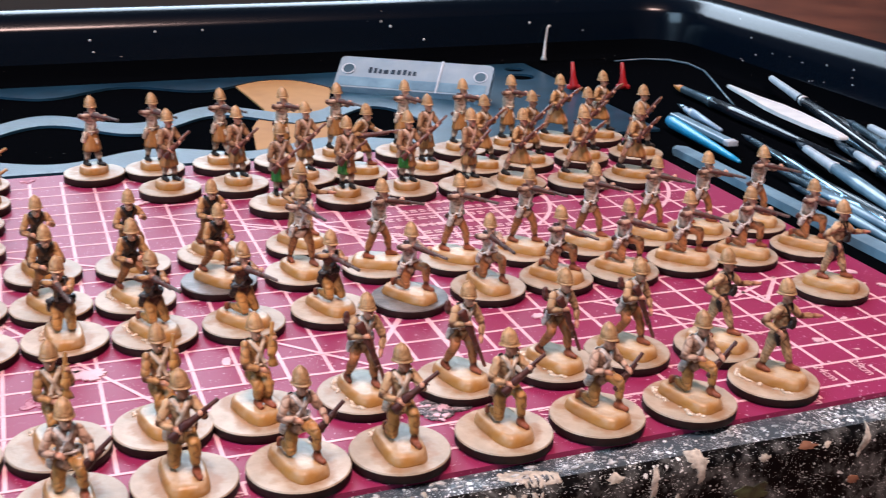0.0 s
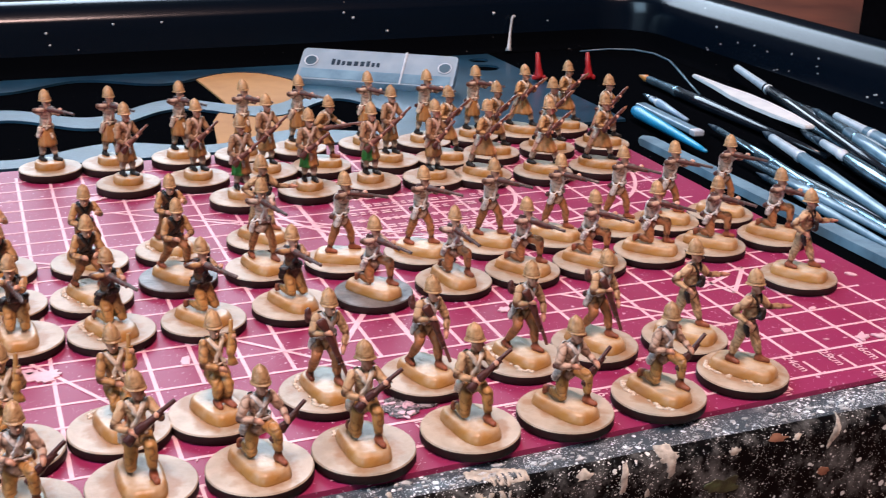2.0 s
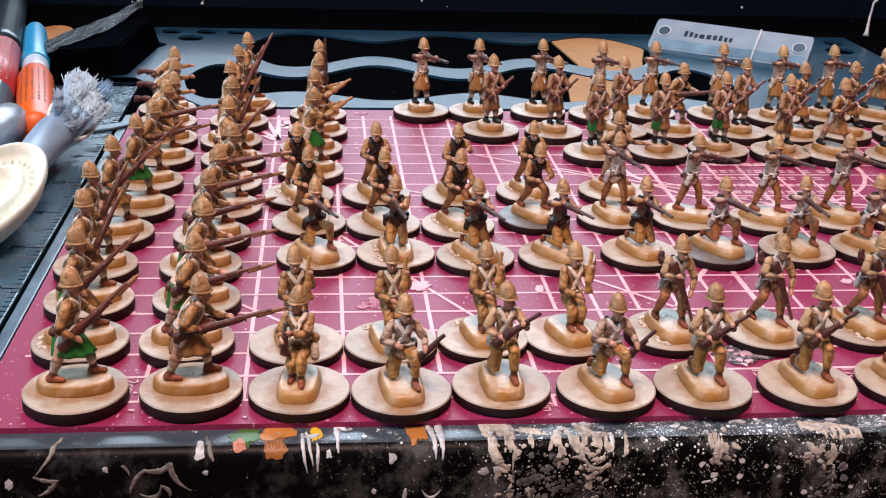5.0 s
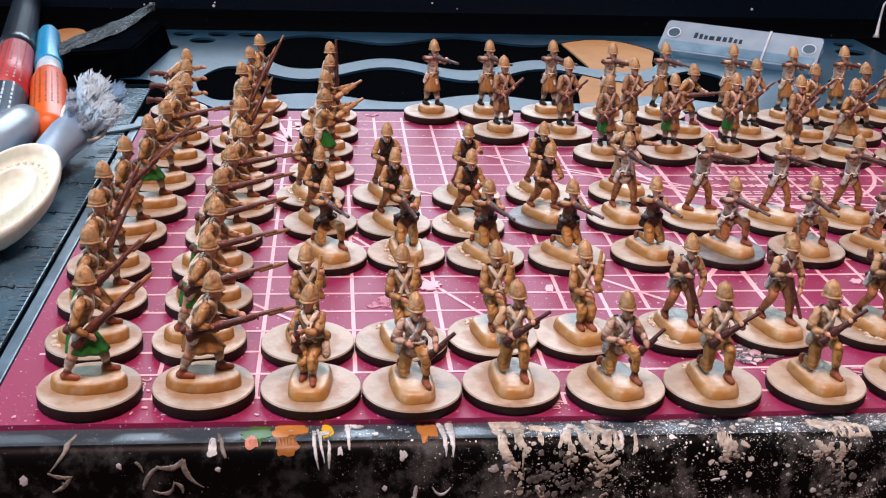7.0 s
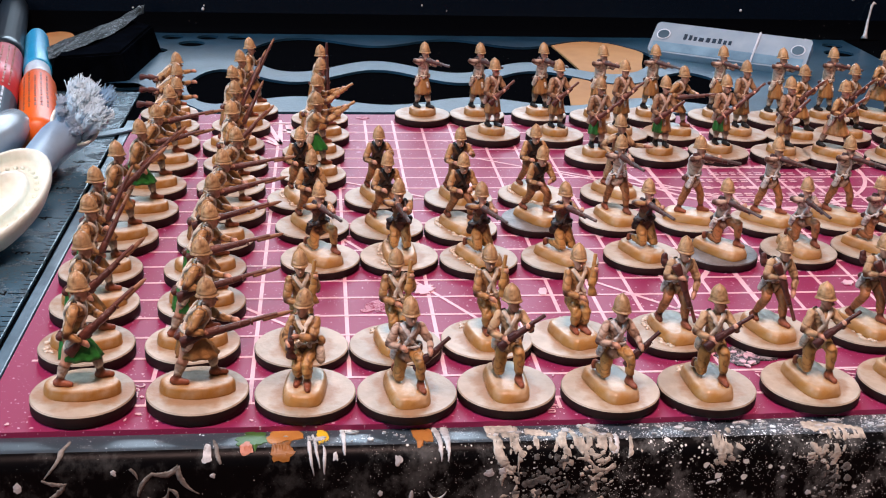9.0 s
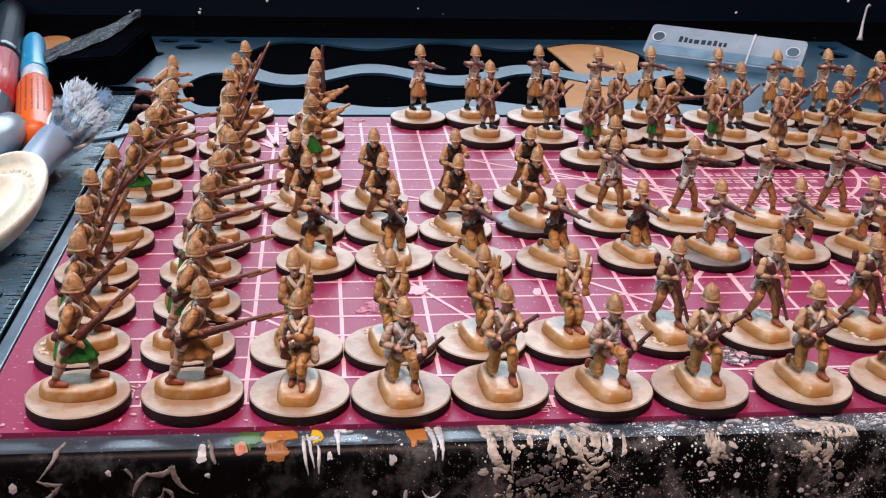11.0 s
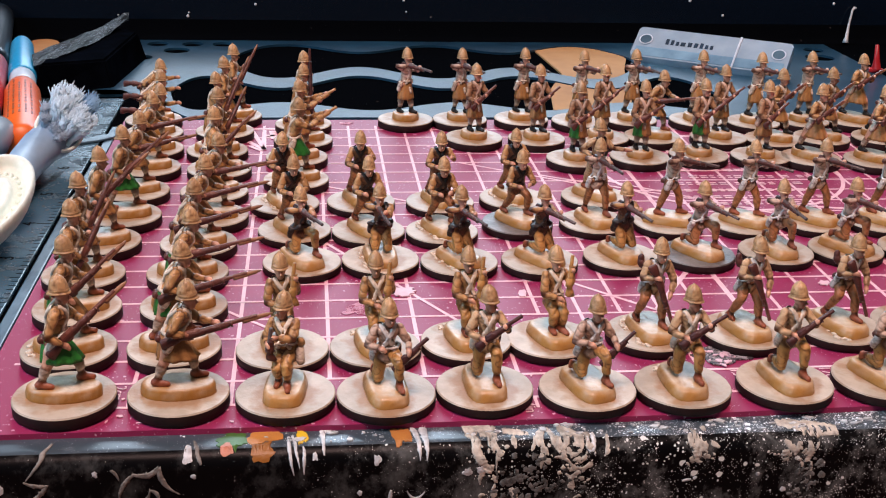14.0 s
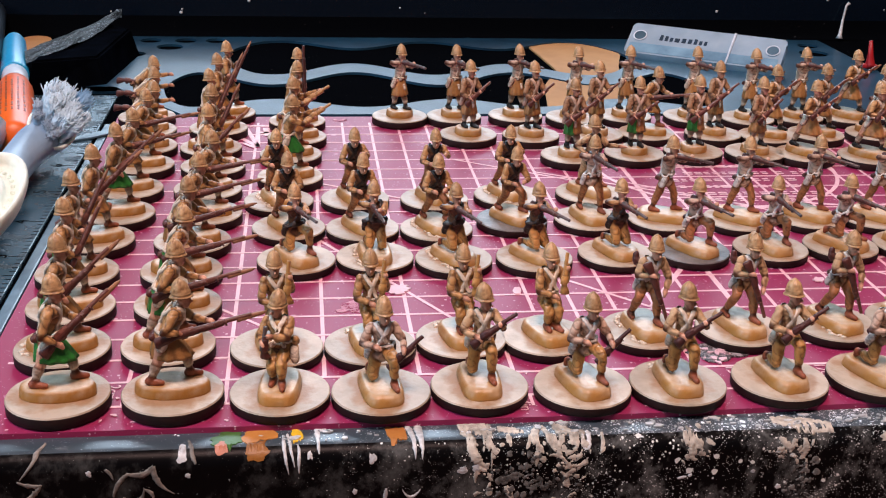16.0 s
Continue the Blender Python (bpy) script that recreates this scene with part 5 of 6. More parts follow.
WORDS = {
    "stand_aim": "khaki toy soldier standing and aiming", "kilt_aim": "kilted toy soldier standing and aiming", "kneel_aim": "khaki toy soldier kneeling and aiming", "kneel_aim_dark": "toy soldier in dark vest kneeling and aiming", "kneel_low_aim": "toy soldier aiming from both knees",
    "kneel_ready": "toy soldier kneeling, rifle held across", "stand_ready": "toy soldier standing, rifle held across", "load": "toy soldier loading an upright rifle", "lean_down": "stooping toy soldier with grey straps",
    "vest_crouch": "crouching toy soldier in dark vest", "vest_fist": "crouching toy soldier in dark vest, fist raised", "kneel_side": "kneeling toy soldier with cream haversack", "point": "toy officer pointing, black holster", "charge": "kilted toy soldier charging", "slope": "striding kilted toy soldier", "slope_all": "striding toy soldier, slanted rifle",
    "port": "kilted toy soldier, rifle upright", "reach": "kilted toy soldier reaching up", "reach_all": "toy soldier reaching up", "across": "kilted toy soldier, rifle across chest", "upright": "toy soldier with upright dark rifle", "guard": "toy soldier standing guard", "run_lean": "toy soldier running bent forward",
}
FIG = {k: figurine_mesh(k, v) for k, v in pose_list().items() if k + " " in ARMY}
MADE = {}


def figurine(kind, x, y, turn, disc="pale"):
    """A painted toy soldier glued on its round plywood base; the turn is the way it faces (0: along x)."""
    key = (kind, disc)
    m = pose(x / 1000, y / 1000, 0.0002, 0, 0, turn)
    if key in MADE:
        return copy_thing(MADE[key], m)
    word = WORDS[kind] if kind in WORDS else WORDS[kind.rsplit("_", 1)[0]] + (", green kilt" if kind.endswith("green") else ", brown kilt")
    t = empty("figurine", m, label=word + (" on greyed round base" if disc == "grey" else " on round wooden base"), category="figurine", group="toy soldiers on the mat")
    h = 0.0027 if disc.startswith("thick") else 0.0022
    d = new("base_disc", DISC[disc])
    d.parent = t
    if disc.endswith("glue"):
        g = new("glue_crust", GLUE[len(MADE) % 3])
        g.parent = t
        g.location = (0, 0, h)
        tagged(g, "beads of dried glue", kind="stuff")
    f = new("painted_figure", FIG[kind])
    f.parent = t
    f.location = (0, 0, h)
    MADE[key] = t
    return t


def army():
    for item in ARMY.replace("\n", ";").split(";"):
        w = item.split()
        if w:
            figurine(w[0], float(w[1]), float(w[2]), float(w[3]), w[4] if len(w) > 4 else "pale")


army()


# ---- behind the mat: a wavy template, tan card, a clear case ----
def template():
    t = empty("wavy_template", label="blue-grey plastic template with wavy slots and small holes", category="template")
    ya, yb = 0.2165, 0.3560
    z0, z1 = TF + 0.0002, TF + 0.0013

    def ends(x, a, b, r):
        if x <= a or x >= b:
            return 0.0
        d = min(x - a, b - x)
        return 1.0 if d >= r else math.sqrt(max(0.0, 1 - (1 - d / r) ** 2))

    n = 330
    rows = []
    for i in range(n + 1):
        x = -30 + 345 * i / n
        w = math.cos(2 * math.pi * (x - 114) / 68)
        w2 = math.cos(2 * math.pi * (x - 112) / 68)
        e1, e2 = ends(x, 22, 206, 16), ends(x, 2, 225, 14)
        top1, bot1 = 340 + 8 * w, 290 - 10.5 * w2
        mid1 = (top1 + bot1) / 2
        top2, bot2 = 273 - 11 * w2, 233 + 6 * w
        mid2 = (top2 + bot2) / 2
        top1, bot1 = mid1 + (top1 - mid1) * e1, mid1 + (bot1 - mid1) * e1
        top2, bot2 = mid2 + (top2 - mid2) * e2, mid2 + (bot2 - mid2) * e2
        cut = min(max(0.0, 12 - x) / 30, 1.0) * 0.042
        rows.append((x / 1000, [ya + cut, bot2 / 1000, top2 / 1000, bot1 / 1000, top1 / 1000, yb]))
    cut = bmesh.new()
    for x, y, r in ((-14, 347, 5), (2, 347, 5), (-4, 333, 6), (-18, 318, 5), (16, 347, 5), (240, 347, 5), (262, 346, 5), (284, 345, 6), (304, 342, 5), (300, 325, 7), (250, 330, 5)):
        bmesh.ops.create_cone(cut, cap_ends=True, segments=24, radius1=r / 1000, radius2=r / 1000, depth=0.02, matrix=Matrix.Translation((x / 1000, y / 1000, TF)))
    cme = bpy.data.meshes.new("cutter")
    cut.to_mesh(cme)
    cut.free()
    cutter = new("cutter", cme)
    for k, name in ((0, "lower_band"), (2, "wavy_ribbon"), (4, "upper_band")):
        bm = bmesh.new()
        ring = [[bm.verts.new((x, ys[k], z1)), bm.verts.new((x, ys[k + 1], z1)), bm.verts.new((x, ys[k + 1], z0)), bm.verts.new((x, ys[k], z0))] for x, ys in rows]
        for a, b in zip(ring, ring[1:]):
            for i in range(4):
                bm.faces.new((a[i], b[i], b[(i + 1) % 4], a[(i + 1) % 4]))
        bm.faces.new(ring[0])
        bm.faces.new(ring[-1][::-1])
        bmesh.ops.recalc_face_normals(bm, faces=bm.faces[:])
        if k == 0:
            part(name, bm, "plate", t)
            continue
        ob = new("band_source", mesh_of(bm, name, ["plate"]))
        md = ob.modifiers.new("holes", "BOOLEAN")
        md.object, md.operation = cutter, "DIFFERENCE"
        me = evaluated(ob)
        me.name = name
        new(name, me).parent = t
    bpy.data.objects.remove(cutter)
    return t


template()


def tan_card():
    t = empty("tan_card", label="flat tan card lying under the wavy template", category="card")
    pts = [(151, 229), (182, 229), (188, 250), (192, 275), (198, 302), (204, 322), (204, 338), (197, 349), (180, 351), (163, 347), (165, 320), (167, 291), (156, 262)]
    part("sheet", prism(bmesh.new(), [(x / 1000, y / 1000) for x, y in pts], TF + 0.00005, TF + 0.0008), "tan", t)


tan_card()


def clear_case():
    m = pose(0.2375, 0.3020, 0.0066, 0, 0, -33) @ pose(0, 0, 0, 36, 0, 0)
    t = empty("clear_case", m, label="frosted clear plastic case with two holes and dark print", category="plastic case")
    bm = bmesh.new()
    prism(bm, [(p[0], p[1]) for p in rounded_rect(-0.0355, 0.0355, -0.0092, 0.0092, 0.0022)], -0.0025, 0.0025)
    bmesh.ops.bevel(bm, geom=[e for e in bm.edges if len(e.link_faces) == 2 and e.calc_face_angle() > 1], offset=0.0006, segments=2, affect="EDGES")
    shell = part("shell", bm, "frosted", t)
    part("inner_tray", box(bmesh.new(), -0.034, 0.034, -0.0084, -0.0030, 0.00255, 0.0028, 0.0001), "paleblue", t, "folded lower part")
    for x in (-0.0305, 0.0305):
        part("hole", prism(bmesh.new(), [(x + 0.0026 * math.cos(a * 0.3927), 0.0015 + 0.0026 * math.sin(a * 0.3927)) for a in range(16)], 0.0024, 0.0030), "greyblue", shell, "dim hole through the shell")
    for x in (-0.0305, 0.0305):
        bm = bmesh.new()
        arc(bm, x, 0.0015, 0.0029, 0, 360, 0.0005, 0.0030, 24)
        part("eyelet", bm, "white", shell, "bright moulded ring")
    part("seam", box(bmesh.new(), 0.0116, 0.0124, -0.0094, 0.0094, 0.0024, 0.0031), "white", shell)
    bm = bmesh.new()
    rng = random.Random(8)
    x = -0.021
    while x < 0.001:
        w = rng.uniform(0.0016, 0.0027)
        box(bm, x, x + w * 0.8, 0.0, 0.0026 + rng.uniform(-0.0007, 0.0006), 0.0025, 0.0028)
        x += w + 0.0006
    part("print", bm, "navy", shell, "dark bars of print")


clear_case()


def between(tip, tail, z):
    """The pose of a long thing that lies from tail to tip (millimetres), and its length."""
    d = Vector(((tip[0] - tail[0]) / 1000, (tip[1] - tail[1]) / 1000, 0))
    return pose(tail[0] / 1000, tail[1] / 1000, z, 0, 0, math.degrees(math.atan2(-d.x, d.y))), d.length


def paint_brush(tip, tail, z, r=0.0024, handle="lacquer", ferrule="silver", fer=0.03, hair="navy", label="slim artist's paintbrush with metal ferrule lying in tray"):
    r *= 0.78
    m, length = between(tip, tail, z)
    t = empty("paint_brush", m, label=label, category="paintbrush", group="brushes in the tray")
    bm = bmesh.new()
    tube(bm, [(0, 0, 0, r * 0.5), (0, length * 0.3, 0, r * 0.75), (0, length * 0.6, 0, r * 1.15), (0, length * 0.75, 0, r), (0, length - fer - 0.008, 0, r * 0.8)], 12)
    part("handle", bm, handle, t)
    bm = bmesh.new()
    a = length - fer - 0.010
    tube(bm, [(0, a, 0, r * 0.86), (0, a + 0.004, 0, r * 0.95), (0, a + 0.0045, 0, r * 1.08), (0, a + 0.006, 0, r * 1.08), (0, a + 0.0065, 0, r * 0.92), (0, length - 0.009, 0, r * 0.72)], 12)
    f = part("ferrule", bm, ferrule, t)
    bm = bmesh.new()
    tube(bm, [(0, length - 0.010, 0, r * 0.66), (0, length - 0.006, 0, r * 0.72), (0, length, 0, r * 0.12)], 10)
    part("bristles", bm, hair, f)
    return t


def brushes():
    z = TF + 0.0036
    paint_brush((405, 274), (341, 78), z + 0.004, 0.0027, "lacquer", "white", 0.050, "hole", "black paintbrush with long whitened ferrule lying in tray")
    paint_brush((393, 190), (364, 58), z + 0.002, 0.0028, "paleblue", "white", 0.034, "hole", "pale-handled paintbrush with white ferrule lying in tray")
    paint_brush((360, 282), (354, 140), z - 0.0006, 0.003, "lacquer", "silver", 0.03, "daborange", "slim paintbrush with orange hair lying in tray")
    paint_brush((387, 198), (341, 58), z - 0.0004, 0.003, "lacquer", "white", 0.016)
    paint_brush((381, 184), (336, 46), z + 0.0052, 0.0024, "paleblue", "silver", 0.04)
    paint_brush((349, 172), (315, 36), z + 0.0012, 0.0027, "paleblue", "white", 0.03)
    paint_brush((351, 146), (321, 34), z + 0.0060, 0.0024, "silver", "white", 0.02)
    paint_brush((338, 192), (320, 84), z, 0.002, "silver", "silver", 0.05)
    paint_brush((323, 153), (313, 34), z, 0.0018, "paleblue", "silver", 0.03)
    paint_brush((319, 134), (308, 30), z - 0.0014, 0.0018, "paleblue", "silver", 0.03)
    paint_brush((328, 146), (316, 32), z - 0.0008, 0.0021, "silver", "silver", 0.03)
    paint_brush((370, 176), (332, 44), z - 0.0006, 0.0026, "lacquer", "silver", 0.04)
    paint_brush((376, 202), (347, 66), z + 0.0025, 0.0018, "silver", "silver", 0.04)
    paint_brush((398, 238), (372, 92), z + 0.0002, 0.0021, "lacquer", "silver", 0.05)
    paint_brush((358, 160), (328, 40), z + 0.0030, 0.0018, "lacquer", "silver", 0.05)
    paint_brush((333, 158), (322, 40), z - 0.0012, 0.0016, "lacquer", "silver", 0.02)
    paint_brush((343, 250), (336, 204), z - 0.0012, 0.0021, "handle", "white", 0.012, "silver", "short grey brush with pale ferrule lying in tray")
    m, length = between((368, 250), (359, 158), z + 0.0055)
    t = empty("spatula", m, label="broad white plastic spatula lying across the brushes", category="spatula")
    bm = bmesh.new()
    prism(bm, [(0.0024, 0), (0.0046, length * 0.2), (0.0056, length * 0.42), (0.0050, length * 0.58), (0.0026, length * 0.74), (0.0012, length), (-0.0006, length), (-0.0026, length * 0.74), (-0.0048, length * 0.55), (-0.0050, length * 0.4), (-0.0040, length * 0.2), (-0.0020, 0)], -0.0008, 0.0008)
    bmesh.ops.bevel(bm, geom=bm.edges[:], offset=0.0004, segments=2, affect="EDGES")
    part("blade", bm, "milk", t)


brushes()


def flat_scale():
    t = empty("flat_ruler", label="pale blue plastic ruler lying beside the mat", category="ruler")
    bm = bmesh.new()
    prism(bm, rounded_rect(0.3022, 0.3084, 0.036, 0.187, 0.0029, 5), TF, TF + 0.0028)
    bmesh.ops.bevel(bm, geom=[e for e in bm.edges if abs(e.verts[0].co.z - e.verts[1].co.z) < 1e-6], offset=0.0006, segments=2, affect="EDGES")
    part("blade", bm, "paleblue", t)
    m, length = between((320, 218), (313, 156), TF + 0.0042)
    t = empty("blue_pen", m, label="bright blue plastic pen lying beside the mat", category="pen")
    part("barrel", tube(bmesh.new(), [(0, 0, 0, 0.0006), (0, 0.006, 0, 0.0011), (0, length * 0.5, 0, 0.0019), (0, length - 0.004, 0, 0.0026), (0, length, 0, 0.0020)], 14), "blue", t)
    m, length = between((327, 226), (325, 182), TF + 0.0040)
    t = empty("pale_stick", m, label="flat pale blue plastic stick lying beside the pen", category="stick")
    part("strip", box(bmesh.new(), -0.0022, 0.0022, 0, length, -0.001, 0.0012, 0.0005), "paleblue", t)
    part("end_cap", box(bmesh.new(), -0.0023, 0.0023, -0.0035, 0.0004, -0.0011, 0.0013, 0.0005), "white", t, "whitish worn end")


flat_scale()


def wall_drops():
    """Dried drops on the tray's side wall."""
    rng = random.Random(31)
    t = empty("dried_drops", label="tiny dried pale drops on the tray wall", category="paint drop", kind="stuff")
    bm = bmesh.new()
    for k in range(22):
        y, z = rng.uniform(0.12, 0.30), rng.uniform(0.008, 0.020)
        x = X1 - 0.0042 + (z - 0.010) * 0.19
        r = rng.uniform(0.00022, 0.0005)
        bmesh.ops.create_uvsphere(bm, u_segments=8, v_segments=6, radius=1.0, matrix=Matrix.Translation((x, y, z)) @ Matrix.Diagonal((0.0003, r, r, 1)))
    for k in range(16):
        x, z = rng.uniform(-0.05, 0.36), rng.uniform(0.008, 0.024)
        r = rng.uniform(0.0004, 0.0008)
        bmesh.ops.create_uvsphere(bm, u_segments=8, v_segments=6, radius=1.0, matrix=Matrix.Translation((x, Y1 - 0.0042 + (z - 0.010) * 0.19, z)) @ Matrix.Diagonal((r, 0.0003, r, 1)))
    part("drops", bm, "offwhite", t, "", True)


wall_drops()


# ---- left of the mat ----
def steel_ruler():
    t = empty("steel_ruler", label="blue-grey steel ruler with dark numbers lying beside the mat", category="ruler")
    bm = bmesh.new()
    box(bm, -0.0465, -0.0150, -0.012, 0.245, TF, TF + 0.0012, 0.0003)
    blade = part("blade", bm, "wetsteel", t)
    bm = bmesh.new()
    z = TF + 0.0012
    for k in range(1, 96):
        y = 0.004 + k * 0.00254
        strip(bm, -0.0152, y, -0.0152 - (0.004 if k % 10 == 0 else 0.0026 if k % 5 == 0 else 0.0016), y, 0.0003, z)
    for k in range(1, 240):
        y = 0.004 + k * 0.001
        strip(bm, -0.0463, y, -0.0463 + (0.004 if k % 10 == 0 else 0.0022), y, 0.0002, z)
    tagged(part("scale_marks", bm, "hole", blade, "fine dark scale marks"), kind="stuff")
    for i in range(1, 9):
        lettering(str(i), 0.0055, Matrix.Translation((-0.0213, 0.004 + i * 0.0254, z + 0.00005)) @ pose(0, 0, 0, 0, 0, 90), "hole", blade)
    for i in range(1, 24):
        lettering(str(i), 0.0048, Matrix.Translation((-0.0290, 0.004 + i * 0.01, z + 0.00005)) @ pose(0, 0, 0, 0, 0, 90), "hole", blade)
    t2 = empty("metal_strip", label="narrow blue-grey metal strip between ruler and mat", category="metal strip")
    part("blade", box(bmesh.new(), -0.0139, -0.0110, -0.012, 0.205, TF, TF + 0.0011, 0.0003), "greyblue", t2)


steel_ruler()


def offcut():
    t = empty("plastic_offcut", label="pale blue pointed plastic offcut lying beside the mat", category="offcut")
    bm = bmesh.new()
    prism(bm, [(-0.0225, 0.1835), (-0.0170, 0.1895), (-0.0100, 0.1950), (-0.0098, 0.1900), (-0.0150, 0.1850), (-0.0205, 0.1820)], TF + 0.0013, TF + 0.0021)
    bmesh.ops.bevel(bm, geom=bm.edges[:], offset=0.0002, segments=1, affect="EDGES")
    part("sliver", bm, "greyblue", t)


offcut()


def scrub_brush():
    t = empty("scrub_brush", label="grey-handled brush with splayed white and blue bristles", category="brush")
    b = Vector((-0.0212, 0.1535, 0.0130))
    v = Vector((0.38, -0.68, 0.62)).normalized()  # the collar faces this way, the bristles bend up from it
    bend = Vector((0.5, -0.14, 0.85)).normalized()
    bm = bmesh.new()
    tube(bm, [(-0.0330, 0.060, 0.0055, 0.0045), (-0.0305, 0.100, 0.0062, 0.0050), (-0.0290, 0.125, 0.0066, 0.0052), (-0.0283, 0.140, 0.0074, 0.0054), (-0.0262, 0.1485, 0.0090, 0.0059), (*(b - v * 0.0045), 0.0064), (*(b - v * 0.0025), 0.0068), (*(b - v * 0.0008), 0.0072), (*(b + v * 0.0003), 0.0073)], 24)
    grip = part("handle", bm, "handle", t)
    bm = bmesh.new()
    q = v.to_track_quat("Z", "Y").to_matrix()
    ring = [[b + q @ Vector((math.cos(2 * math.pi * k / 32) * r, math.sin(2 * math.pi * k / 32) * r, h)) for k in range(32)] for r, h in ((0.0068, -0.0008), (0.0074, -0.0004), (0.0075, 0.0006), (0.0071, 0.0011), (0.0066, 0.0010), (0.0063, 0.0002))]
    vs = [[bm.verts.new(p) for p in rr] for rr in ring]
    for lo, hi in zip(vs, vs[1:]):
        for k in range(32):
            bm.faces.new((lo[k], lo[(k + 1) % 32], hi[(k + 1) % 32], hi[k]))
    part("collar", bm, "cream", grip, "cream plastic rim", True)
    rise = q.transposed() @ bend
    rng = random.Random(3)
    # tufts: fibres that spread and curl towards their frayed ends
    for k in range(24):
        r, an = 0.0050 * math.sqrt((k + 0.5) / 24), k * 2.4
        root = Vector((r * math.cos(an), r * math.sin(an), 0))
        out = q @ root
        away = out.y * 0.85 + out.x * 0.5
        # back tufts are blue, front ones get the shaded tone
        tone, word = ("bristle_b", "blue bristles") if away > 0.0022 else ("bristle_g", "blue-grey bristles") if away < -0.0024 else ("bristle_w", "white bristles")
        ln = rng.uniform(0.0085, 0.0118) * (0.75 if tone == "bristle_g" else 1.0)
        lean = Vector((root.x * 0.6 + rng.uniform(-0.001, 0.001), root.y * 0.6 + rng.uniform(-0.001, 0.001), 0))
        bm = bmesh.new()
        bmesh.ops.create_icosphere(bm, subdivisions=3, radius=1.0)
        for w in bm.verts:
            nd = w.co.normalized()
            up = 0.5 + 0.5 * nd.z
            fat = (0.0006 + 0.0013 * up) * (1 + 0.35 * noise.noise(nd * 3 + Vector((k, 0, 0))) + rng.uniform(-0.1, 0.1))
            w.co = b + q @ (root + lean * up + Vector((nd.x * fat, nd.y * fat, 0)) + rise * ln * (0.02 + 0.88 * up))
        for f in bm.faces:
            f.smooth = True
        for j in range(110):
            rr, a2 = 0.0008 * math.sqrt(rng.random()), rng.uniform(0, 6.283)
            o = Vector((rr * math.cos(a2), rr * math.sin(a2), 0))
            l2 = ln * rng.uniform(0.8, 1.08)
            fray = Vector((rng.gauss(0, 0.00042), rng.gauss(0, 0.00042), 0)) + o * 0.9
            curl = Vector((rng.gauss(0, 0.0004), rng.gauss(0, 0.0004), 0))
            pts = [root + o - rise * 0.001, root + o + lean * 0.35 + rise * l2 * 0.5, root + o + lean * 0.8 + fray * 0.6 + rise * l2 * 0.82, root + o + lean + fray + curl + rise * l2]
            tube(bm, [(*(b + q @ p), w) for p, w in zip(pts, (0.00013, 0.00014, 0.00017, 0.00012))], 3)
        part("tuft", bm, tone, t, word)


scrub_brush()


def cream_cap():
    pad = empty("cream_cap", pose(-0.0284, 0.0860, 0.0120, 12, 14, -10), label="oval cream plastic cap with a hollowed face", category="cap")
    bm = bmesh.new()
    prof = [(0.8, -0.006), (0.97, -0.003), (1.02, 0.0), (1.0, 0.0018), (0.95, 0.0026), (0.9, 0.0022), (0.87, 0.0004), (0.84, -0.0006), (0.62, -0.0008), (0.58, 0.0008), (0.52, 0.0016), (0.46, 0.0014), (0.42, -0.0004), (0.36, -0.0012), (0.2, -0.0012), (0.02, -0.0010)]
    rings = [[bm.verts.new((0.0105 * s * math.cos(2 * math.pi * k / 36), 0.0245 * s * math.sin(2 * math.pi * k / 36), z)) for k in range(36)] for s, z in prof]
    for lo, hi in zip(rings, rings[1:]):
        for k in range(36):
            bm.faces.new((lo[k], lo[(k + 1) % 36], hi[(k + 1) % 36], hi[k]))
    bm.faces.new(rings[-1])
    bm.faces.new(rings[0][::-1])
    shell = part("shell", bm, "cream", pad, "", True)
    bm = bmesh.new()
    for k in range(30):
        an = 2 * math.pi * k / 30
        bmesh.ops.create_uvsphere(bm, u_segments=8, v_segments=5, radius=0.0007, matrix=Matrix.Translation((0.0105 * 0.73 * math.cos(an), 0.0245 * 0.73 * math.sin(an), -0.0006)))
    tagged(part("rim_beads", bm, "cream", shell, "moulded ring of small beads", True), kind="stuff")


cream_cap()


def lying(bm, a, b, stations, n=20):
    """A round body from a towards b: stations of (share of the way, radius)."""
    a, b = Vector(a), Vector(b)
    return tube(bm, [(*a.lerp(b, s), r) for s, r in stations], n)


def print_rows(name, a, b, radius, s0, s1, angles, material, parent, seed):
    """Small bars of print round a lying body."""
    a, b = Vector(a), Vector(b)
    rng = random.Random(seed)
    q = (b - a).to_track_quat("Y", "Z").to_matrix().to_4x4()
    ln = (b - a).length
    bm = bmesh.new()
    for ang in angles:
        s = s0
        while s < s1:
            w = rng.uniform(0.0008, 0.005)
            box(bm, -0.00035, 0.0003, 0, w, -0.00005, 0.0001, m=Matrix.Translation(a.lerp(b, s)) @ q @ Matrix.Rotation(radians(ang), 4, "Y") @ Matrix.Translation((0, 0, radius)))
            s += (w + rng.uniform(0.0007, 0.0026)) / ln
    tagged(part(name, bm, material, parent, "small bars of print"), kind="stuff")


